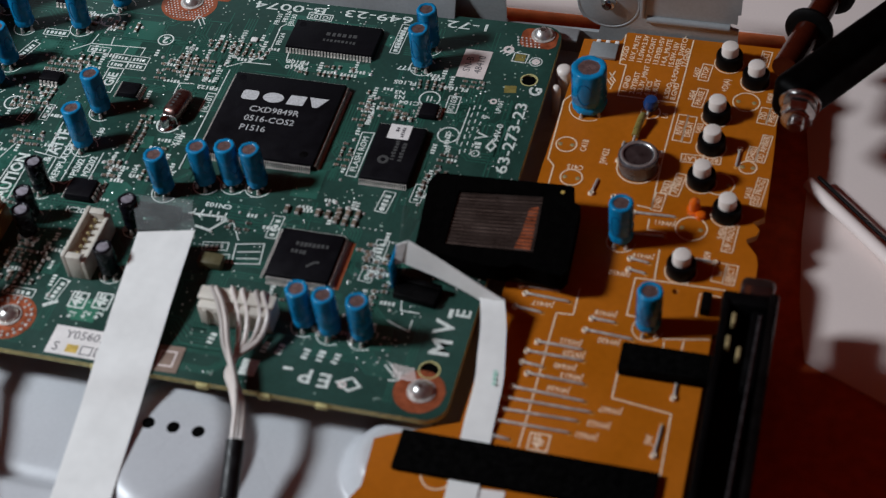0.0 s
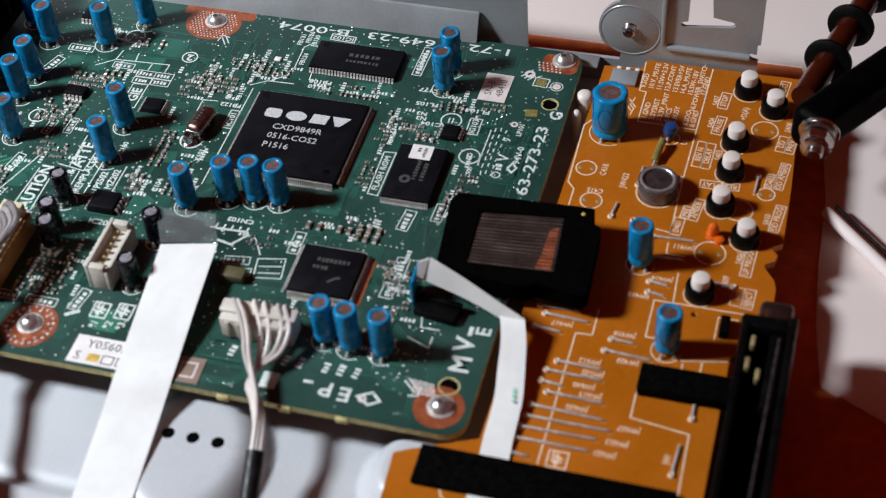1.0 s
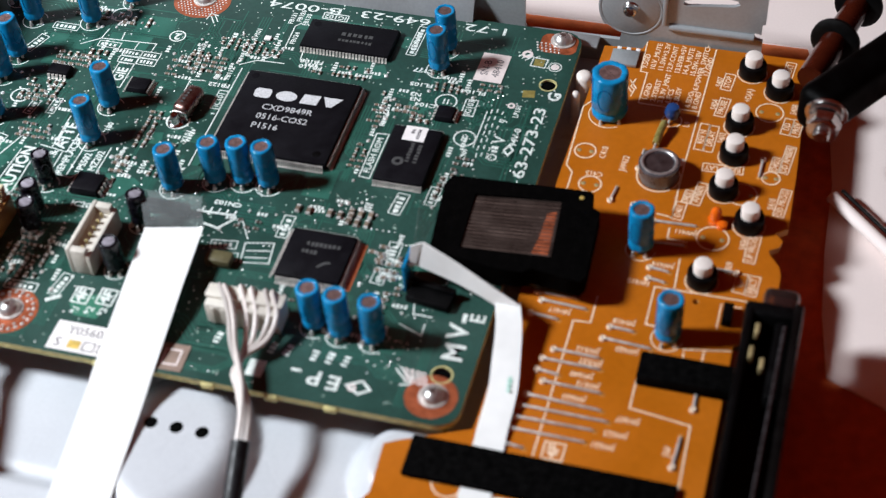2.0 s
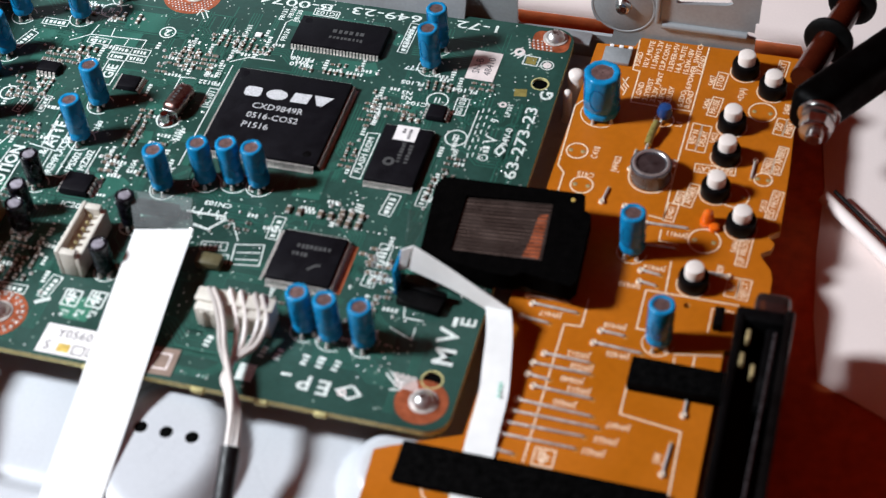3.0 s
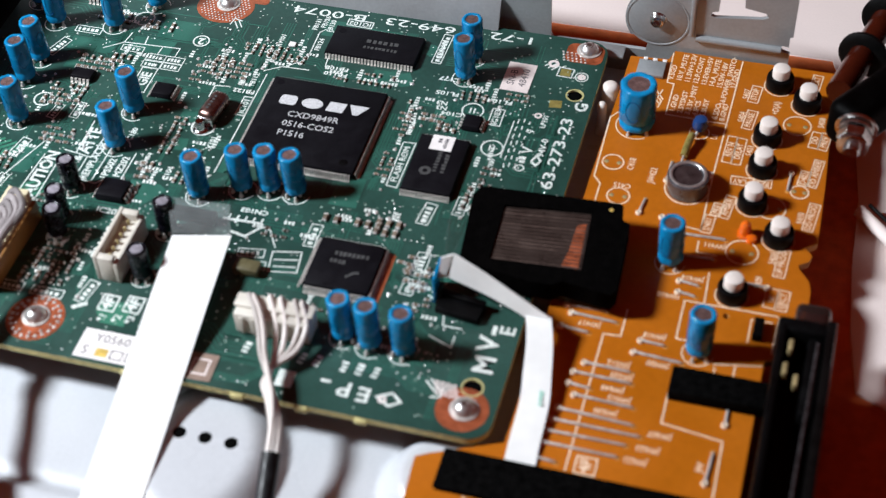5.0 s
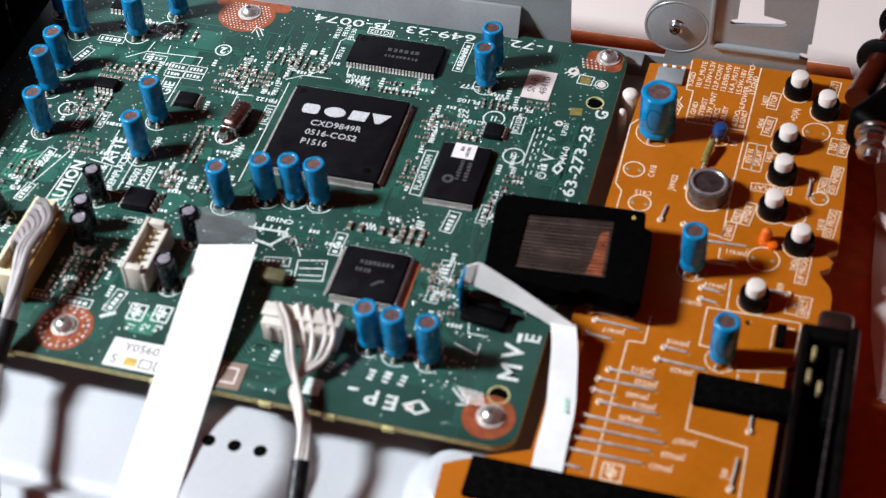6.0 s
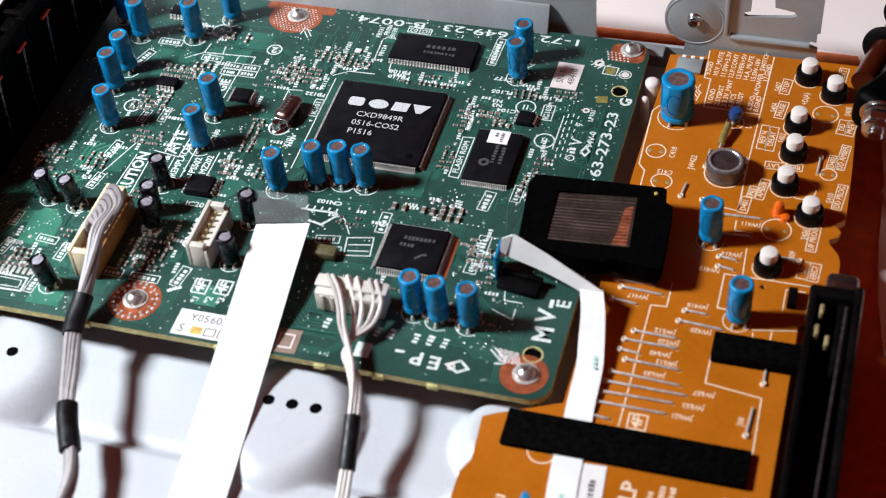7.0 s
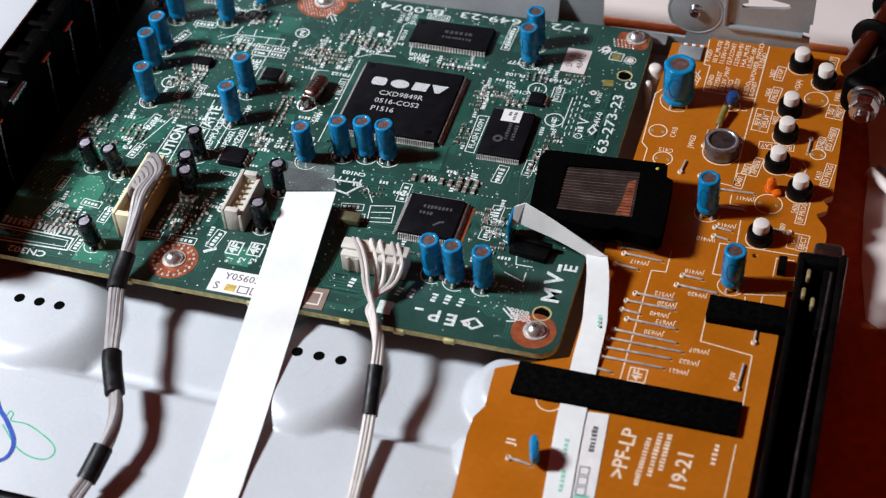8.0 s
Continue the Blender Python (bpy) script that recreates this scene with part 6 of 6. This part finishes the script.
# the black core between the steel pieces stands for shade in their gaps
for name, prof, seg, m in (("washer", [(0, -0.6), (4.4, -0.6), (4.5, -0.3), (4.4, 0.0), (0, 0.0)], 36, STEEL), ("spring_washer", [(2.4, 0.25), (3.6, 0.25), (3.7, 0.6), (3.6, 0.95), (2.4, 0.95)], 32, STEEL), ("gap_ring", [(0, -0.1), (2.7, -0.1), (2.7, 4.2), (0, 4.2)], 24, RUBBER),
                           ("nut", [(0, 1.3), (3.2, 1.3), (3.6, 1.6), (3.6, 3.2), (3.1, 3.6), (0, 3.6)], 6, STEEL), ("lock_ring", [(3.0, 4.0), (3.3, 4.3), (3.2, 4.9), (1.8, 5.1), (0, 5.1)], 32, STEEL),
                           ("bolt_end", [(1.8, 5.0), (1.8, 6.2), (1.5, 6.6), (0, 6.6)], 24, STEEL)):
    bm = bm_lathe(prof, seg)
    bm.transform(turned)
    part(name, bm, m, arm, smooth=35)
d = Vector((0.25, 0.96, -0.06)).normalized()
a = Vector((112.6, 36.0, 8.0)) - 6 * d
part("rod", bm_tube([tuple(a), tuple(a + 130 * d)], 3.0, 24, steps=0), REDROD, arm, "glossy red-brown rod")
for k in range(7):
    bm = bm_lathe([(2.6, -1.1), (4.6, -1.0), (5.6, -0.4), (5.6, 0.4), (4.6, 1.0), (2.6, 1.1)], 32)
    bm.transform(Matrix.Translation(a + d * (15.5 + 15.5 * k)) @ d.to_track_quat("Z", "Y").to_matrix().to_4x4())
    part("rubber_ring", bm, RUBBER, arm, "black rubber ring")
pen = thing("white_stick", (0, 0, 0), "slim white stick with a dark edge lying on the paper", "stick")
p0, p1 = Vector((119.8, 14.2, -10.4)), Vector((160, -27, -10.4))
part("barrel", bm_tube([tuple(p0), tuple(p0 + (p1 - p0) * 0.06), tuple(p0 + (p1 - p0) * 0.15), tuple(p1)], 1.5, 16, steps=3), PAPER, pen)
part("dark_edge", bm_tube([tuple(p0 + Vector((2.0, 1.7, 0.6))), tuple(p1 + Vector((2.0, 1.7, 0.6)))], 0.45, 10, steps=0), PLASTIC, pen)
